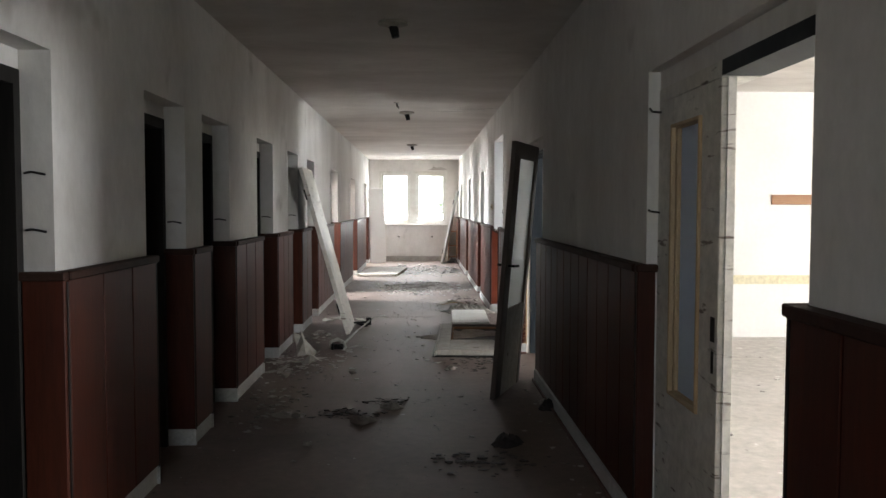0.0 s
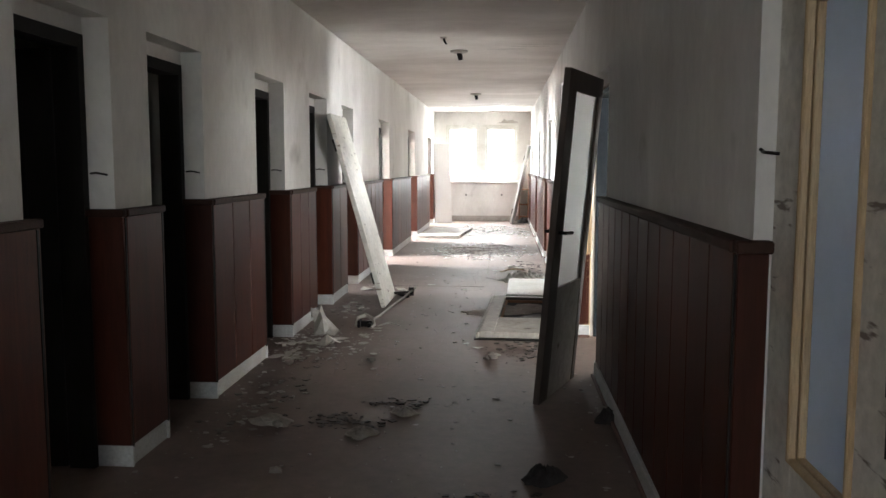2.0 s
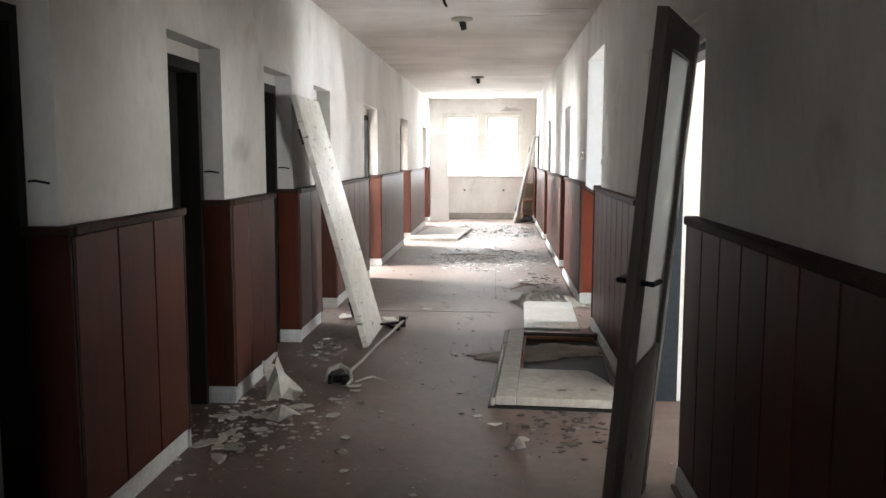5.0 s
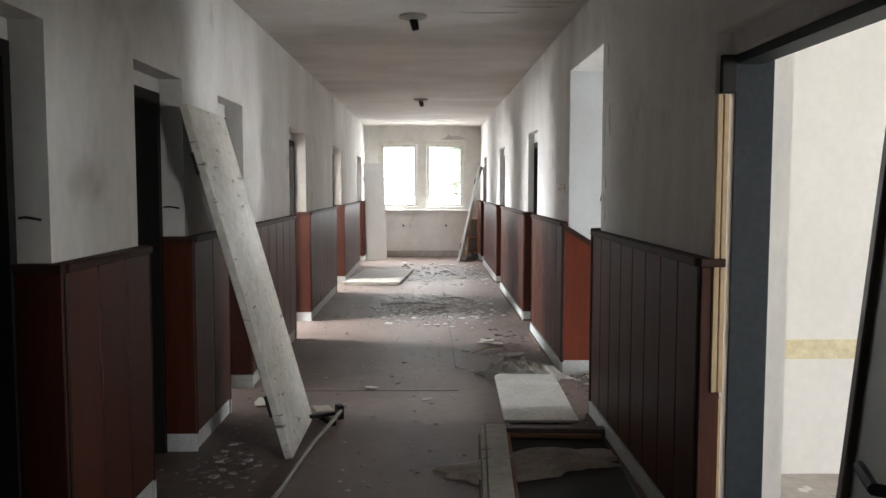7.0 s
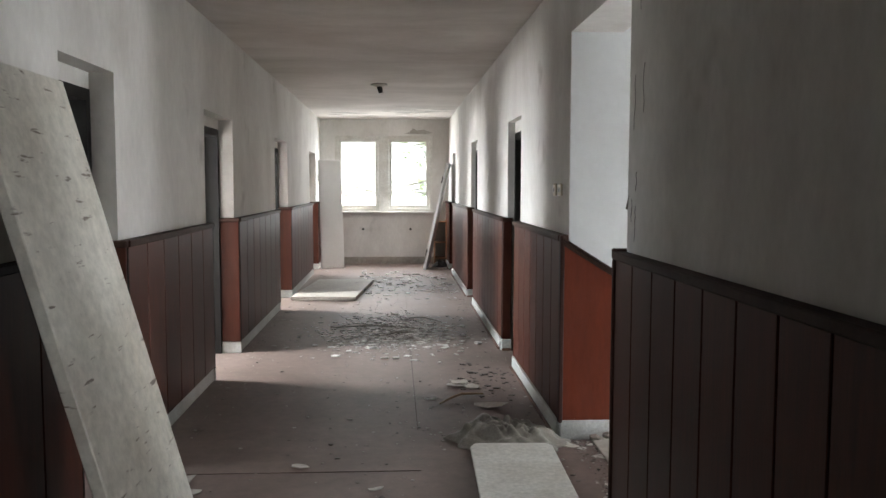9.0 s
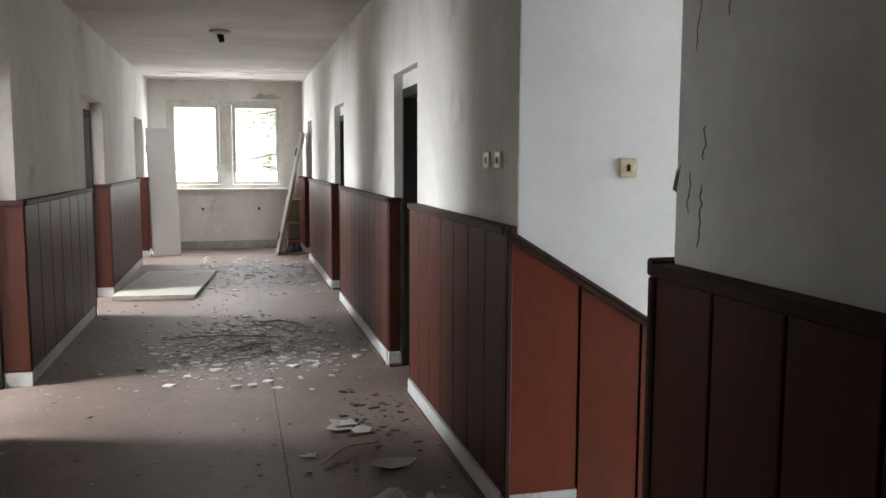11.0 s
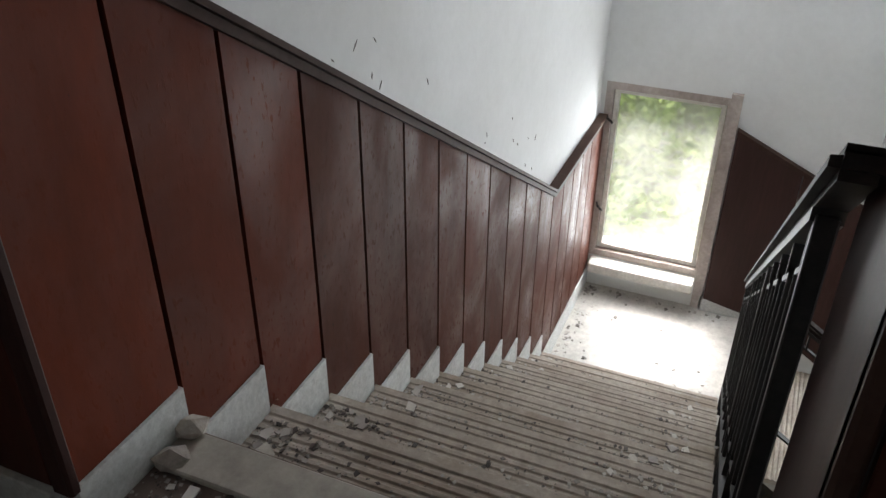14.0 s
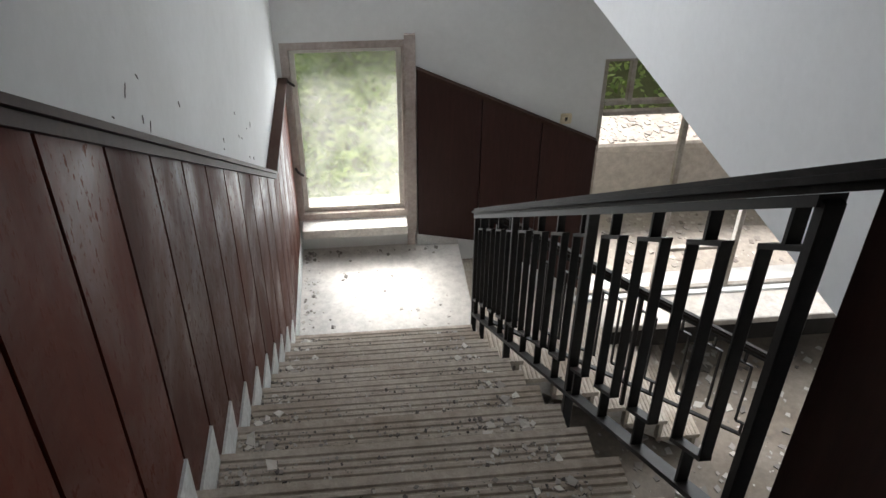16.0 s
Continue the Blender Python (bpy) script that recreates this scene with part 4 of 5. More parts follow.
def leaf_cloud(name, count, centre_of, size, material, seed):
    """Many small folded leaves in one mesh; centre_of gives a random place."""
    r = random.Random(seed)
    verts, faces = [], []
    for _ in range(count):
        c = Vector(centre_of(r))
        u = Vector((r.gauss(0, 1), r.gauss(0, 1), r.gauss(0, 0.6))).normalized()
        v = u.cross(Vector((r.gauss(0, 1), r.gauss(0, 1), r.gauss(0, 1)))).normalized()
        s = size * r.uniform(0.6, 1.4)
        k = len(verts)
        verts += [c - u * s, c + v * s * 0.45, c + u * s, c - v * s * 0.45]
        faces.append((k, k + 1, k + 2, k + 3))
    me = bpy.data.meshes.new(name)
    me.from_pydata(verts, [], faces)
    me.materials.append(material)
    return new(name, me)


def shrub(x, y, z, wide, high, seed, material=LEAVES, count=5000):
    root = thing("shrub", pose(x, y, z), "dense green leafy shrub growing on the bank", "shrub", "shrubs on the bank")
    lumps = random.Random(seed)
    blobs = [(lumps.gauss(0, wide * 0.42), lumps.gauss(0, wide * 0.42), lumps.uniform(0.1, 0.95) * high, lumps.uniform(0.18, 0.42) * wide) for _ in range(14)]
    def place(r):
        bx, by, bz, br = r.choice(blobs)
        d = Vector((r.gauss(0, 1), r.gauss(0, 1), r.gauss(0, 1))).normalized() * br * r.uniform(0.5, 1.05)
        return bx + d.x, by + d.y, max(0.02, bz + d.z * 0.8)
    cr = leaf_cloud("foliage", count, place, 0.055, material, seed)
    cr.parent = root
    for k in range(4):
        bx, by, bz, br = blobs[k]
        part("stem", tube([(0.1 * k, 0, -0.2), (bx * 0.5, by * 0.5, bz * 0.5), (bx, by, bz)], [0.03, 0.02, 0.01], 6), BARK, root)
    return root


rr = random.Random(11)
for k in range(24):
    i = rr.uniform(1.5, 12)
    zz = ZG - 0.2 + 3.4 * (1 - math.exp(-i * 0.16))
    shrub(8.4 + i * 0.9, rr.uniform(4.5, 16), zz - 0.1, rr.uniform(1.2, 2.2), rr.uniform(1.2, 3.0), 100 + k, WEEDS if i < 5 else LEAVES)


def grass_place(r):
    i = r.uniform(0, 6)
    return 8.0 + i * 0.9, r.uniform(2, 14), ZG - 0.2 + 3.4 * (1 - math.exp(-i * 0.16)) + r.uniform(0, 0.28)


tagged(leaf_cloud("weeds", 16000, grass_place, 0.05, WEEDS, 3), "low green weeds and grass on the bank", "weeds", kind="stuff")


def tree(x, y, z, high, seed, leaves):
    r = random.Random(seed)
    root = thing("tree", pose(x, y, z), "thin tree with crooked branches and sparse leaves", "tree", "trees outside")
    trunk = [(0, 0, -0.3)] + [(r.uniform(-0.15, 0.15) * k, r.uniform(-0.1, 0.1) * k, high * k / 5) for k in range(1, 6)]
    part("trunk", tube(trunk, [0.14, 0.12, 0.10, 0.07, 0.05, 0.02], 8), BARK, root)
    tips = []
    for k in range(16):
        h = r.uniform(0.3, 0.95)
        b0 = Vector(trunk[min(5, int(h * 5))])
        d = Vector((r.gauss(0, 1), r.gauss(0, 1), r.uniform(-0.2, 0.7))).normalized() * r.uniform(1.0, 2.6)
        mid = b0 + d * 0.5 + Vector((0, 0, r.uniform(-0.1, 0.25)))
        part("limb", tube([b0, mid, b0 + d], [0.045, 0.03, 0.01], 6), BARK, root)
        tips += [mid, b0 + d]
        for _ in range(3):
            e = b0 + d * r.uniform(0.4, 1.0) + Vector((r.gauss(0, 0.5), r.gauss(0, 0.5), r.gauss(0, 0.35)))
            part("twig", tube([b0 + d * r.uniform(0.3, 0.8), e], [0.014, 0.005], 4), BARK, root)
            tips.append(e)
    def place(q):
        c = q.choice(tips)
        return c.x + q.gauss(0, 0.22), c.y + q.gauss(0, 0.22), c.z + q.gauss(0, 0.2)
    crown = leaf_cloud("crown", leaves, place, 0.06, LEAVES, seed + 1)
    crown.parent = root
    return root


tree(-2.1, 29.0, ZG - 0.3, 8.5, 21, 1400)
tree(1.9, 31.5, ZG - 0.3, 8.0, 22, 1100)
tree(-1.3, 26.8, ZG - 0.3, 7.5, 25, 800)
tree(1.3, 27.6, ZG - 0.3, 7.5, 26, 800)
for k in range(5):
    tree(15 + 1.3 * (k % 2), 5 + 2.6 * k, -0.9, 6.0, 40 + k, 5000)

structure("ground_bank_near", boxes((X_END + 0.3, 9.0, 9.6, 16, ZG - 0.3, -2.5)), SOIL, "grassy bank close below the stair window", "ground")
tagged(leaf_cloud("weeds", 5000, lambda r: (r.uniform(5.9, 9.0), r.uniform(9.6, 14), -2.5 + r.uniform(0, 0.25)), 0.06, WEEDS, 31), "low green weeds below the stair window", "weeds", kind="stuff")
m, n, l, p = mat("hazy_distance")
em = n.new("ShaderNodeEmission")
em.inputs["Color"].default_value, em.inputs["Strength"].default_value = (0.93, 0.98, 0.95, 1), 0.40
l.new(em.outputs[0], n["Material Output"].inputs["Surface"])
structure("backdrop", boxes((-70, 70, 62, 62.2, ZG - 0.4, 40)), m, "pale hazy sky beyond the end window", "backdrop")

# ---- things in the corridor ----
def scrap_mesh(r, size, bend=0.25, thick=0.003):
    """A torn, slightly curled flat scrap."""
    k = r.randint(5, 8)
    pts = [(math.cos(2 * math.pi * i / k) * size * r.uniform(0.6, 1.2), math.sin(2 * math.pi * i / k) * size * r.uniform(0.35, 0.8)) for i in range(k)]
    ax, ay = r.uniform(-bend, bend) / size, r.uniform(-bend, bend) / size
    zf = lambda p: abs(ax) * p[0] ** 2 + abs(ay) * p[1] ** 2
    bm = bmesh.new()
    top = [bm.verts.new((*p, zf(p) + thick)) for p in pts]
    bot = [bm.verts.new((*p, zf(p))) for p in pts]
    c1, c0 = bm.verts.new((0, 0, thick)), bm.verts.new((0, 0, 0))
    for i in range(k):
        j = (i + 1) % k
        bm.faces.new((c1, top[i], top[j])), bm.faces.new((c0, bot[j], bot[i])), bm.faces.new((top[i], bot[i], bot[j], top[j]))
    return bm


def chunk_mesh(r, size, flat=0.6):
    bm = bmesh.new()
    bmesh.ops.create_icosphere(bm, subdivisions=1, radius=size)
    for v in bm.verts:
        v.co *= r.uniform(0.65, 1.2)
        v.co.z *= flat
    low = min(v.co.z for v in bm.verts)
    for v in bm.verts:
        v.co.z -= low
    return bm


rs = random.Random(77)
def scrap(x, y, size, z=0.0, label="torn pale scrap of paper and plaster on the floor", material=None, bend=0.25, tilt=0.0):
    ob = make("paper_scrap", scrap_mesh(rs, size, bend), material or PAPER)
    ob.matrix_basis = pose(x, y, z + 0.001, tilt, 0, rs.uniform(0, 360))
    return tagged(ob, label, "paper scrap", "scraps on the floor")


def chunk(x, y, size, z=0.0, label="small broken lump of plaster rubble", material=None):
    ob = make("rubble_lump", chunk_mesh(rs, size), material or RUBBLE)
    ob.matrix_basis = pose(x, y, z, 0, 0, rs.uniform(0, 360))
    return tagged(ob, label, "rubble", "rubble on the floor")


# pile by the doorway and paper beside it
for k in range(16):
    scrap(-1.22 + rs.gauss(0, 0.13), 7.50 + rs.gauss(0, 0.20), rs.uniform(0.03, 0.09))
for x, y, s in ((-1.06, 7.71, 0.13), (-0.98, 7.85, 0.08), (-0.80, 8.0, 0.05), (-0.72, 8.2, 0.05), (-1.15, 7.18, 0.10), (-0.62, 7.35, 0.04), (-0.75, 8.3, 0.06), (-0.55, 6.9, 0.04), (0.45, 12.70, 0.13), (0.48, 12.74, 0.10), (0.62, 12.08, 0.12), (0.56, 12.61, 0.08), (0.25, 12.3, 0.05), (1.00, 11.22, 0.06), (1.05, 11.17, 0.05), (1.12, 11.02, 0.045), (1.15, 11.06, 0.05), (0.3, 7.4, 0.05), (0.15, 7.62, 0.05), (0.05, 7.75, 0.04), (-0.1, 10.6, 0.04), (0.5, 11.7, 0.05), (-0.5, 10.95, 0.06), (-1.1, 10.7, 0.10), (-1.2, 10.5, 0.12), (-1.0, 10.6, 0.07)):
    scrap(x, y, s)
for x, y, s in ((0.26, 7.27, 0.045), (0.22, 7.24, 0.03), (-0.6, 7.1, 0.035), (-0.93, 5.68, 0.05), (-0.86, 5.60, 0.04), (0.91, 6.0, 0.04), (-0.69, 4.96, 0.035), (-1.15, 6.95, 0.05), (1.16, 11.31, 0.04), (1.24, 11.32, 0.045)):
    chunk(x, y, s)

# crumpled cardboard
def folded_card(x, y, turn, rows, label):
    """A stiff torn sheet with sharp folds; rows are the heights of its crease lines."""
    bm = bmesh.new()
    grid = [[bm.verts.new((0.075 * i + 0.012 * math.sin(j * 2.1 + i), 0.07 * j + 0.015 * math.cos(i * 1.7 + j), z)) for i, z in enumerate(row)] for j, row in enumerate(rows)]
    for a, b in zip(grid, grid[1:]):
        for k in range(len(a) - 1):
            bm.faces.new((a[k], a[k + 1], b[k + 1], b[k]))
    ob = make("cardboard_piece", bm, PAPER)
    sol = ob.modifiers.new("thickness", "SOLIDIFY")
    sol.thickness = 0.004
    ob.matrix_basis = pose(x, y, 0.006, 0, 0, turn)
    return tagged(ob, label, "cardboard", "torn cardboard")


folded_card(-1.20, 7.92, 20, ((0.0, 0.02, 0.0, 0.05), (0.09, 0.14, 0.06, 0.02), (0.22, 0.19, 0.10, 0.0), (0.12, 0.23, 0.02, 0.01)), "crumpled pale cardboard standing on the floor beside rubble")
folded_card(-1.12, 7.60, -15, ((0.0, 0.0, 0.05), (0.02, 0.08, 0.03), (0.0, 0.05, 0.0)), "torn pale cardboard lying on the floor beside rubble")

# cable with the crushed fittings at its ends
cable = thing("cable", pose(0, 0, 0), "bent pale cable lying beside the leaning door", "cable")
part("wire", tube([(-0.86, 8.46, 0.03), (-0.83, 8.62, 0.014), (-0.80, 8.90, 0.012), (-0.775, 9.25, 0.012), (-0.745, 9.6, 0.013), (-0.70, 9.9, 0.02), (-0.66, 10.05, 0.045), (-0.62, 10.22, 0.07)], 0.012, 8), CLOTH, cable)
part("clamp", boxes((-0.92, -0.80, 8.38, 8.42, 0.0, 0.05), (-0.92, -0.895, 8.34, 8.44, 0.0, 0.06), (-0.83, -0.80, 8.33, 8.46, 0.0, 0.04), bevel=0.004), IRON, cable, "dark twisted metal clamp")
part("fitting", tube([(-0.94, 8.36, 0.01), (-0.93, 8.45, 0.07), (-0.87, 8.49, 0.085), (-0.80, 8.46, 0.06), (-0.775, 8.38, 0.02), (-0.79, 8.30, 0.01)], [0.008, 0.016, 0.02, 0.016, 0.012, 0.008], 6), PAPER, cable, "torn white plastic fitting")
bracket = thing("metal_bracket", pose(-0.74, 10.10, 0.0, 0, 0, 30), "dark twisted metal bracket on the floor", "bracket")
part("arm", boxes((-0.10, 0.12, -0.02, 0.02, 0.03, 0.05), bevel=0.004), IRON, bracket)
part("arm", boxes((-0.02, 0.02, -0.14, 0.10, 0.0, 0.03), bevel=0.004), IRON, bracket)
part("foot", boxes((0.08, 0.12, -0.03, 0.03, 0.0, 0.09), bevel=0.004), IRON, bracket)
part("torn_cover", boxes((-0.06, 0.07, 0.03, 0.10, 0.05, 0.056), bevel=0.002), PAPER, bracket, "torn white plastic cover").rotation_euler = (0.3, 0.15, 0.2)

# dark rags
def rag(x, y, w, d, h, seed, label, material, name="rag", category="rag", crisp=0.0):
    """A crumpled cloth: a folded sheet with a closed underside."""
    rings, sides = (30, 80) if crisp else (18, 48)
    bm = bmesh.new()
    top = bm.verts.new((0, 0, h * 0.8))
    prev = None
    for i in range(1, rings + 1):
        q, ring = i / rings, []
        for j in range(sides):
            a = 2 * math.pi * j / sides
            cx, cy = math.cos(a), math.sin(a)
            k = q * (1 + 0.45 * noise.noise((cx * 1.3 + seed, cy * 1.3, 5.0)) + 0.14 * noise.noise((cx * 4 + seed, cy * 4, 1.0)) * q)
            fold = 0.45 + 0.9 * abs(noise.noise((cx * q * 2.4 + seed, cy * q * 2.4, seed * 0.7))) + 0.55 * abs(noise.noise((cx * q * 5.5, cy * q * 5.5 + seed, 2.0))) + 0.3 * noise.noise((cx * q * 1.3, cy * q * 1.3 - seed, 8.0))
            fold += crisp * (abs(noise.noise((cx * q * 4.0 + seed, cy * q * 7.0, 3.0))) + 0.6 * abs(noise.noise((cx * q * 10.0, cy * q * 9.0 + seed, 6.0)))) - crisp * 0.25
            ring.append(bm.verts.new((cx * w * k, cy * d * k, max(0.003, (1 - q ** 2.2) * h * fold))))
        for j in range(sides):
            if prev is None:
                bm.faces.new((top, ring[j], ring[(j + 1) % sides]))
            else:
                bm.faces.new((prev[j], ring[j], ring[(j + 1) % sides], prev[(j + 1) % sides]))
        prev = ring
    ob = make(name, bm, material, True)
    sol = ob.modifiers.new("thickness", "SOLIDIFY")
    sol.thickness = 0.003
    ob.matrix_basis = pose(x, y, 0.001, 0, 0, seed * 37)
    return tagged(ob, label, category)


rag(0.53, 4.98, 0.11, 0.085, 0.07, 1.3, "dark crumpled rag on the floor", DARK_RAG)
rag(-0.40, 5.55, 0.10, 0.08, 0.03, 2.1, "flat dark clump of dirt on the floor", RUBBLE)
rag(-0.22, 5.92, 0.09, 0.07, 0.04, 3.4, "flat dark clump of dirt on the floor", RUBBLE)
rag(-0.93, 5.72, 0.13, 0.10, 0.03, 4.2, "flat dark clump of dirt on the floor", RUBBLE)
rag(0.93, 5.87, 0.10, 0.09, 0.06, 5.5, "dark crumpled rag beside the leaning door", DARK_RAG)
rag(0.62, 11.36, 0.27, 0.33, 0.13, 6.3, "dusty grey-green crumpled plastic sheet by the stairs", CLOTH, "plastic_sheet", "sheet", 0.16)
rag(0.52, 9.25, 0.24, 0.55, 0.05, 7.7, "dusty rags and rubble under the fallen door", RUBBLE)

# long sticks in the debris
for x0, y0, x1, y1 in ((-0.68, 15.2, 0.28, 15.1), (-0.2, 14.6, 0.2, 14.9), (0.15, 15.8, 0.5, 15.5), (0.30, 12.15, 0.62, 12.4), (-0.75, 8.38, -0.55, 8.40)):
    st = make("wood_stick", tube([(x0, y0, 0.010), (x0 * 0.7 + x1 * 0.3, y0 * 0.7 + y1 * 0.3 + 0.05, 0.022), ((x0 + x1) / 2, (y0 + y1) / 2 + 0.07, 0.025), (x1, y1, 0.010)], [0.005, 0.008, 0.008, 0.004], 6), BEAD if x0 > 0.2 else DOOR_DUSTY)
    tagged(st, "thin splintered wooden stick on the floor", "stick", "sticks on the floor")


def chips(name, label, count, place, lo, hi, seed, material=CHIPS):
    """Small angular chips, each a low wedge, in one mesh."""
    r = random.Random(seed)
    verts, faces = [], []
    for _ in range(count):
        x, y, z = place(r)
        s, a = lo + (hi - lo) * r.random() ** 3, r.uniform(0, 6.3)
        h = s * r.uniform(0.1, 0.35)
        k = len(verts)
        n = 4
        ring = [(x + math.cos(a + 6.283 * i / n) * s * r.uniform(0.5, 1.2), y + math.sin(a + 6.283 * i / n) * s * r.uniform(0.4, 1.0)) for i in range(n)]
        verts += [(*p, z) for p in ring] + [(*p, z + h * r.uniform(0.5, 1.2)) for p in ring]
        faces += [tuple(k + n + i for i in range(n))] + [(k + i, k + (i + 1) % n, k + n + (i + 1) % n, k + n + i) for i in range(n)]
    me = bpy.data.meshes.new(name)
    me.from_pydata(verts, [], faces)
    me.materials.append(material)
    return tagged(new(name, me), label, "debris", kind="stuff")


chips("floor_debris", "scattered plaster chips and dirt on the corridor floor", 2600, lambda r: (r.choice((r.uniform(-1.3, 0.9), r.gauss(-1.25, 0.1), r.gauss(0.85, 0.08), r.gauss(-0.2, 0.4))), r.uniform(0.5, 22.2), 0.0005), 0.003, 0.020, 1)
chips("floor_debris", "heap of pale plaster flakes in the corridor", 2400, lambda r: (r.gauss(-0.1, 0.36), r.gauss(15.0, 0.55), 0.0005), 0.003, 0.030, 2, CHIPS_PALE)
chips("floor_debris", "curled pale paint flakes in the corridor, whitened for window glints", 700, lambda r: (r.gauss(0.0, 0.33), r.gauss(14.9, 0.5), 0.0005), 0.010, 0.055, 12, CHIPS_GLINT)
chips("floor_debris", "pale paint flakes in the far corridor, whitened for window glints", 350, lambda r: (r.uniform(-0.6, 0.85), r.gauss(19.2, 0.9), 0.0005), 0.010, 0.06, 13, CHIPS_GLINT)
chips("floor_debris", "plaster flakes around the fallen doors", 420, lambda r: (r.gauss(0.35, 0.4), r.gauss(11.9, 0.7), 0.0005), 0.002, 0.014, 4)
chips("floor_debris", "plaster flakes by the doorway", 500, lambda r: (min(-0.5, r.gauss(-1.15, 0.28)), r.gauss(7.6, 0.35), 0.0005), 0.004, 0.03, 5, CHIPS_PALE)
for k, (x, y, sx, sy, n) in enumerate(((-0.50, 5.75, 0.13, 0.07, 160), (-0.24, 6.1, 0.09, 0.05, 90), (-1.10, 6.1, 0.10, 0.35, 220), (0.36, 4.65, 0.16, 0.10, 150), (0.55, 7.6, 0.16, 0.22, 200), (-1.15, 9.3, 0.08, 0.25, 140), (0.70, 12.9, 0.10, 0.3, 140))):
    chips("floor_debris", "small heap of dark dirt and crumbled plaster on the floor", n, lambda r: (r.gauss(x, sx), r.gauss(y, sy), 0.0005), 0.004, 0.035, 60 + k, CHIPS_DARK if k % 3 != 2 else CHIPS)
chips("room_debris", "white plaster flakes on the side room floor", 400, lambda r: (r.uniform(1.3, 6.8), r.uniform(0.5, 9.0), 0.0005), 0.006, 0.07, 6, CHIPS_PALE)


def tread_place(r):
    k = r.randint(0, 11)
    y = r.choice((STAIR[1] - 0.05 - abs(r.gauss(0, 0.14)), 10.36 + abs(r.gauss(0, 0.16)), r.uniform(10.36, 11.3), r.uniform(10.36, 11.3)))
    return (X_FIRST + GOING * (k - 1) + r.uniform(0.02, 0.25) if k else r.uniform(1.0, 1.24)), y, -RISE * k + 0.0045


chips("stair_debris", "plaster crumbs and dirt on the stair treads", 9000, tread_place, 0.002, 0.011, 7)
chips("stair_debris", "dark dirt and crumbled plaster on the stair treads", 3200, tread_place, 0.002, 0.013, 27, CHIPS_DARK)
def tread_edge(r):
    x, y, z = tread_place(r)
    return (x, r.choice((10.36 + abs(r.gauss(0, 0.09)), 11.31 - abs(r.gauss(0, 0.05)))), z)


chips("stair_debris", "pale plaster flakes gathered along both edges of the stairs", 900, tread_edge, 0.005, 0.030, 17, CHIPS_PALE)
chips("landing_debris", "dirt crumbs along the landing's edges", 350, lambda r: (r.choice((r.uniform(4.3, 5.4), 5.4 - abs(r.gauss(0, 0.05)))), r.choice((11.32 - abs(r.gauss(0, 0.05)), r.uniform(10.3, 11.3))), ZL + 0.0005), 0.003, 0.025, 8)
chips("hall_debris", "rubble and plaster flakes on the hall floor", 2500, lambda r: (r.uniform(1.4, 5.4), r.uniform(4.2, 10.2), ZG + 0.0005), 0.006, 0.07, 9, CHIPS)
chips("terrace_debris", "broken plaster and stone on the terrace", 2500, lambda r: r.choice(((r.uniform(5.8, 6.95), r.uniform(4.5, 10.5), -2.999), (r.uniform(6.95, 7.5), r.uniform(4.5, 10.5), -2.249))), 0.01, 0.055, 10, CHIPS_PALE)

# stair lumps
for k, y, s in ((1, 11.27, 0.045), (2, 11.20, 0.05), (4, 11.2, 0.05), (5, 11.26, 0.04), (3, 10.55, 0.06), (6, 11.1, 0.04), (2, 10.6, 0.05)):
    scrap(X_FIRST + GOING * (k - 1) + 0.12, y, s, -RISE * k + 0.006, "pale plaster flake lying on a stair tread")

# ---- wear on walls ----
def crack(parent_wall, pts, width, face_x=None, face_y=None, material=CRACK, name="crack", label="dark crack in the plaster"):
    """A thin jagged line on a wall; points are along the wall and up."""
    left, right = [], []
    for i, (a, z) in enumerate(pts):
        w = width * (0.25 if i in (0, len(pts) - 1) else 1)
        left.append((a - w, z)), right.append((a + w, z + w * 0.4))
    outline = left + right[::-1]
    bm = prism(outline, "x", face_x, face_x - 0.002) if face_x is not None else prism(outline, "y", face_y, face_y - 0.002)
    return part(name, bm, material, parent_wall, label)


wr_ob, ws_ob, we_ob = bpy.data.objects["wall_right"], bpy.data.objects["wall_stair_left"], bpy.data.objects["wall_end"]
rk = random.Random(9)
for y, z0, z1, w in ((10.12, 1.33, 1.43, 0.0015), (10.07, 1.25, 1.40, 0.002), (10.06, 1.46, 1.54, 0.002), (10.10, 1.72, 1.95, 0.001), (9.98, 1.78, 1.98, 0.001), (10.04, 2.2, 2.35, 0.001)):
    k = 10
    crack(wr_ob, [(y + 0.012 * noise.noise((i * 0.45, y * 9, z0)) + rk.gauss(0, 0.003), z0 + (z1 - z0) * i / k) for i in range(k + 1)], w * 0.6, face_x=XR)
part("plaster_hole", chunk_mesh(rk, 0.036, 1.6), CRACK, wr_ob, "dark broken edge of the plaster").matrix_basis = pose(XR + 0.03, STAIR[0] + 0.006, 1.36)
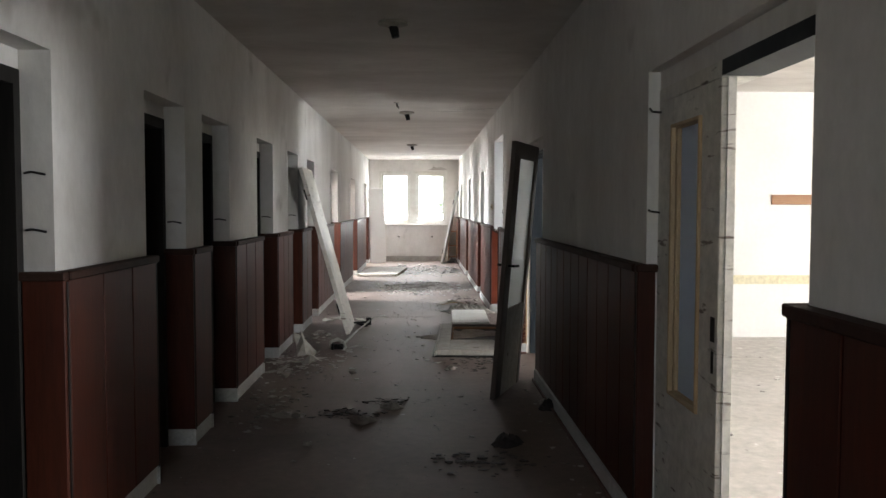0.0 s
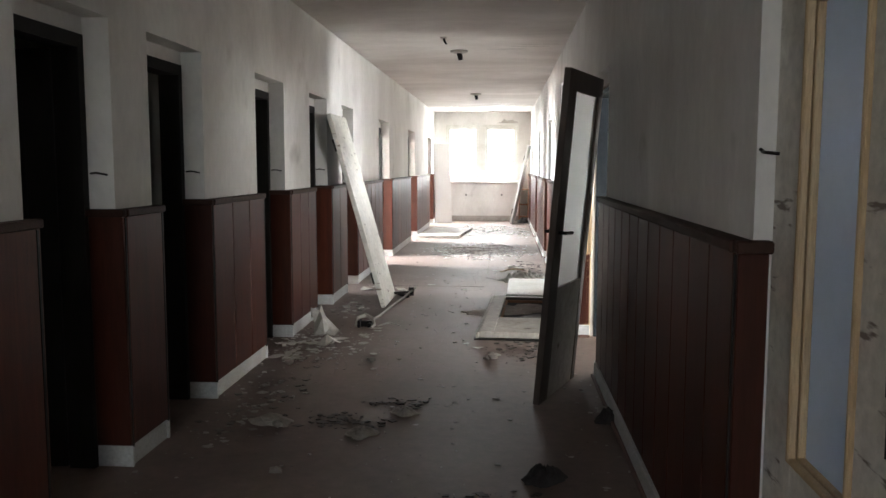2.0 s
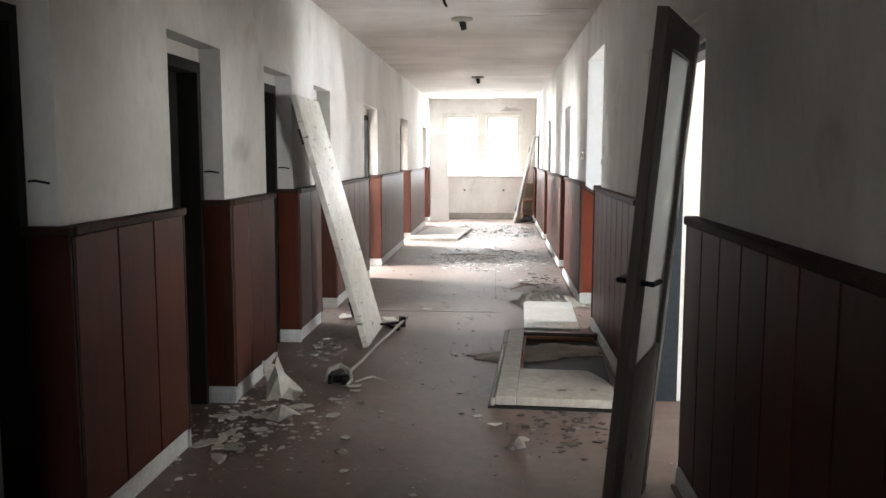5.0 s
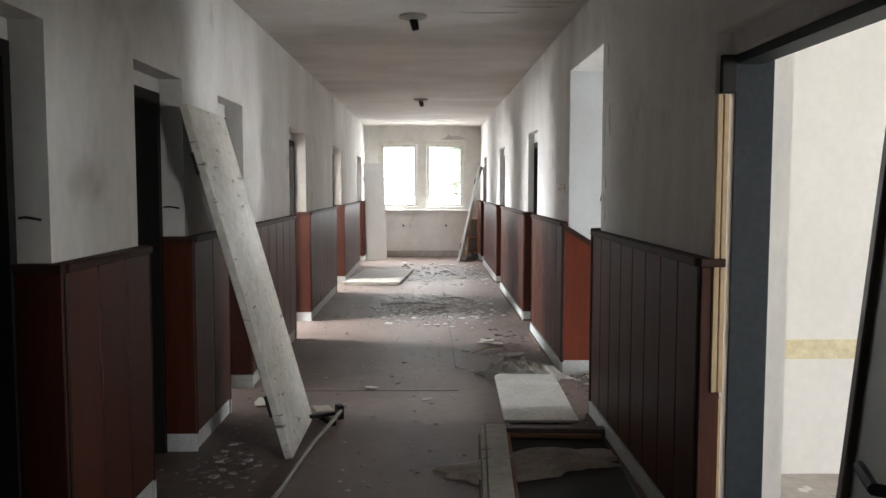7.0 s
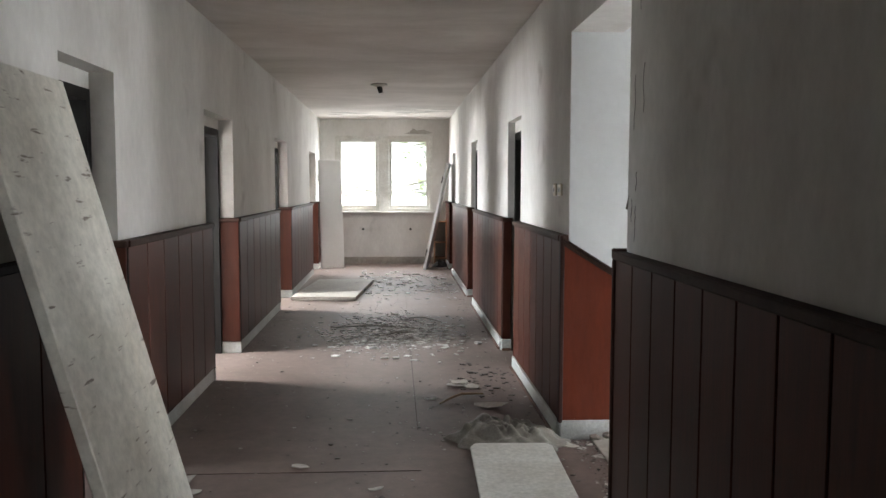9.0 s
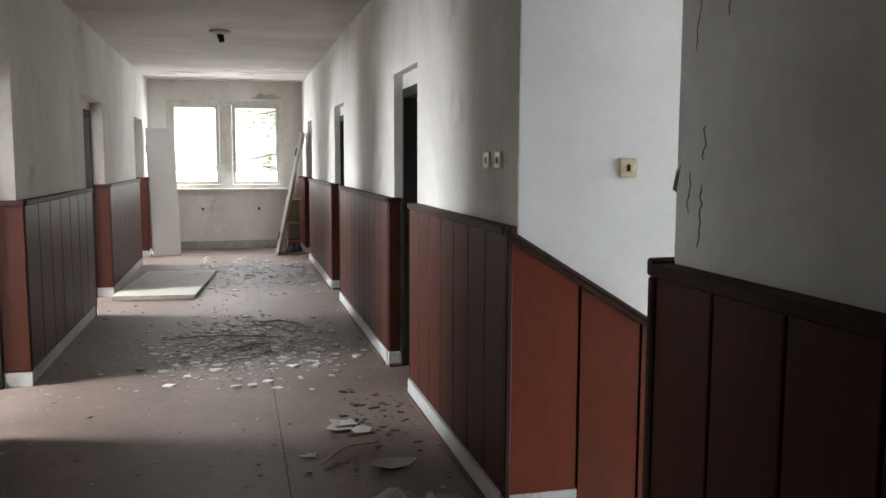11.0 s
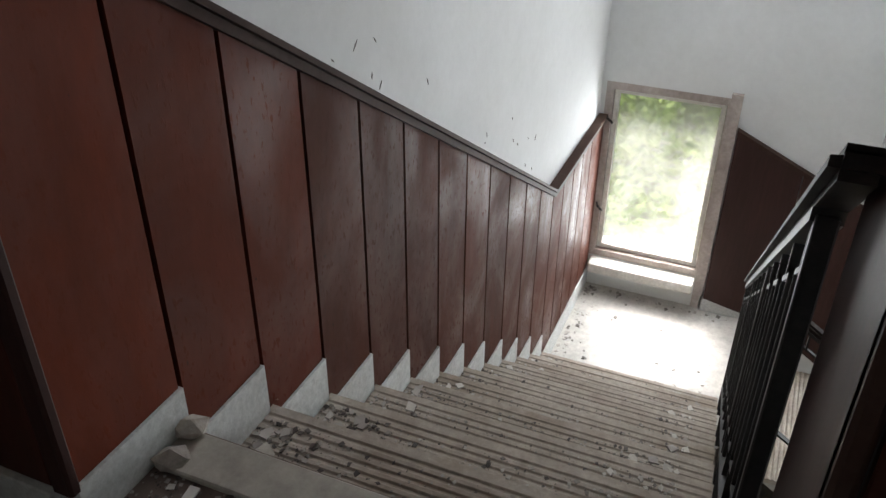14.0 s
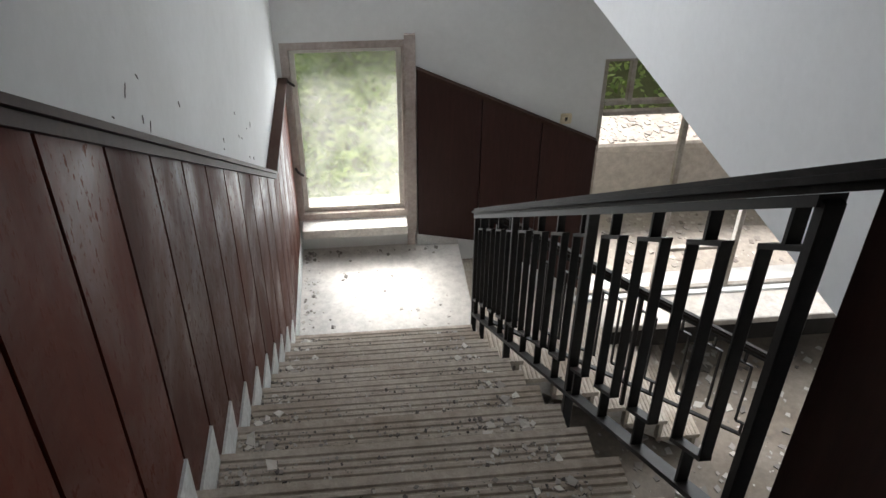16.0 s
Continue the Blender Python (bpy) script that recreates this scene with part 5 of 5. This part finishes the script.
for k in range(15):
    x = rk.uniform(2.0, 4.7)
    z = max(cap_z(x), -0.875) + 0.05 + abs(rk.gauss(0, 0.12))
    ang, ln = rk.uniform(-1.4, 1.4), rk.uniform(0.008, 0.025)
    crack(ws_ob, [(x, z), (x + ln * 0.5 * math.sin(ang), z + ln * 0.5), (x + ln * math.sin(ang), z + ln)], rk.uniform(0.0015, 0.003), face_y=STAIR[1], name="scuff", label="dark scuff mark")


def flake(outline, plane, at, name, label, parent_ob=None):
    bm = prism(outline, plane, at, at - 0.002)
    return part(name, bm, STONE, parent_ob, label) if parent_ob else structure(name, bm, STONE, label, "ceiling")


flake([(0.16, 2.47), (0.26, 2.50), (0.33, 2.57), (0.40, 2.53), (0.52, 2.55), (0.70, 2.49), (0.60, 2.46)], "y", YB, "bare_patch", "bare patch where plaster fell above the window", we_ob)
for k in range(16):
    x, y = rk.uniform(-1.2, 0.9), rk.choice((20.3, 20.9, 21.4, 19.8)) + rk.gauss(0, 0.15)
    a, b = rk.uniform(0.08, 0.3), rk.uniform(0.03, 0.10)
    flake([(x + math.cos(i * 0.9) * a * rk.uniform(0.5, 1.1), y + math.sin(i * 0.9) * b * rk.uniform(0.5, 1.1)) for i in range(7)], "z", CEIL, "ceiling_flake", "bare grey patch of flaked ceiling paint")
for x, y in ((0.62, 10.9), (0.35, 11.1), (0.72, 10.75)):
    flake([(x - 0.22, y), (x - 0.05, y + 0.03), (x + 0.2, y + 0.01), (x + 0.22, y - 0.02), (x, y - 0.012)], "z", CEIL, "ceiling_flake", "long crack in the ceiling paint")
part("skirting", boxes((-1.37, 0.955, YB - 0.02, YB, 0, 0.13)), STONE, we_ob, "dirty bare skirting band")
for x in (-0.62, 0.28):
    part("pipe_stub", tube([(x, YB, 0.66), (x, YB - 0.05, 0.66)], 0.022, 10), IRON, we_ob, "rusty radiator pipe stub")

# small rack in the far corner
rack = thing("shelf_rack", pose(0.72, 22.03, 0.0), "small brown wooden shelf rack in the corner", "shelf")
for sx in (0.0, 0.22):
    part("side", boxes((sx, sx + 0.02, 0, 0.34, 0, 0.85), bevel=0.003), BROWN_STRIP, rack)
for sz in (0.12, 0.42, 0.80):
    part("shelf", boxes((0.02, 0.22, 0, 0.34, sz, sz + 0.02), bevel=0.003), BROWN_STRIP, rack)
rag(0.82, 21.75, 0.14, 0.16, 0.12, 9.1, "dark heap of rubbish below the rack", DARK_RAG)
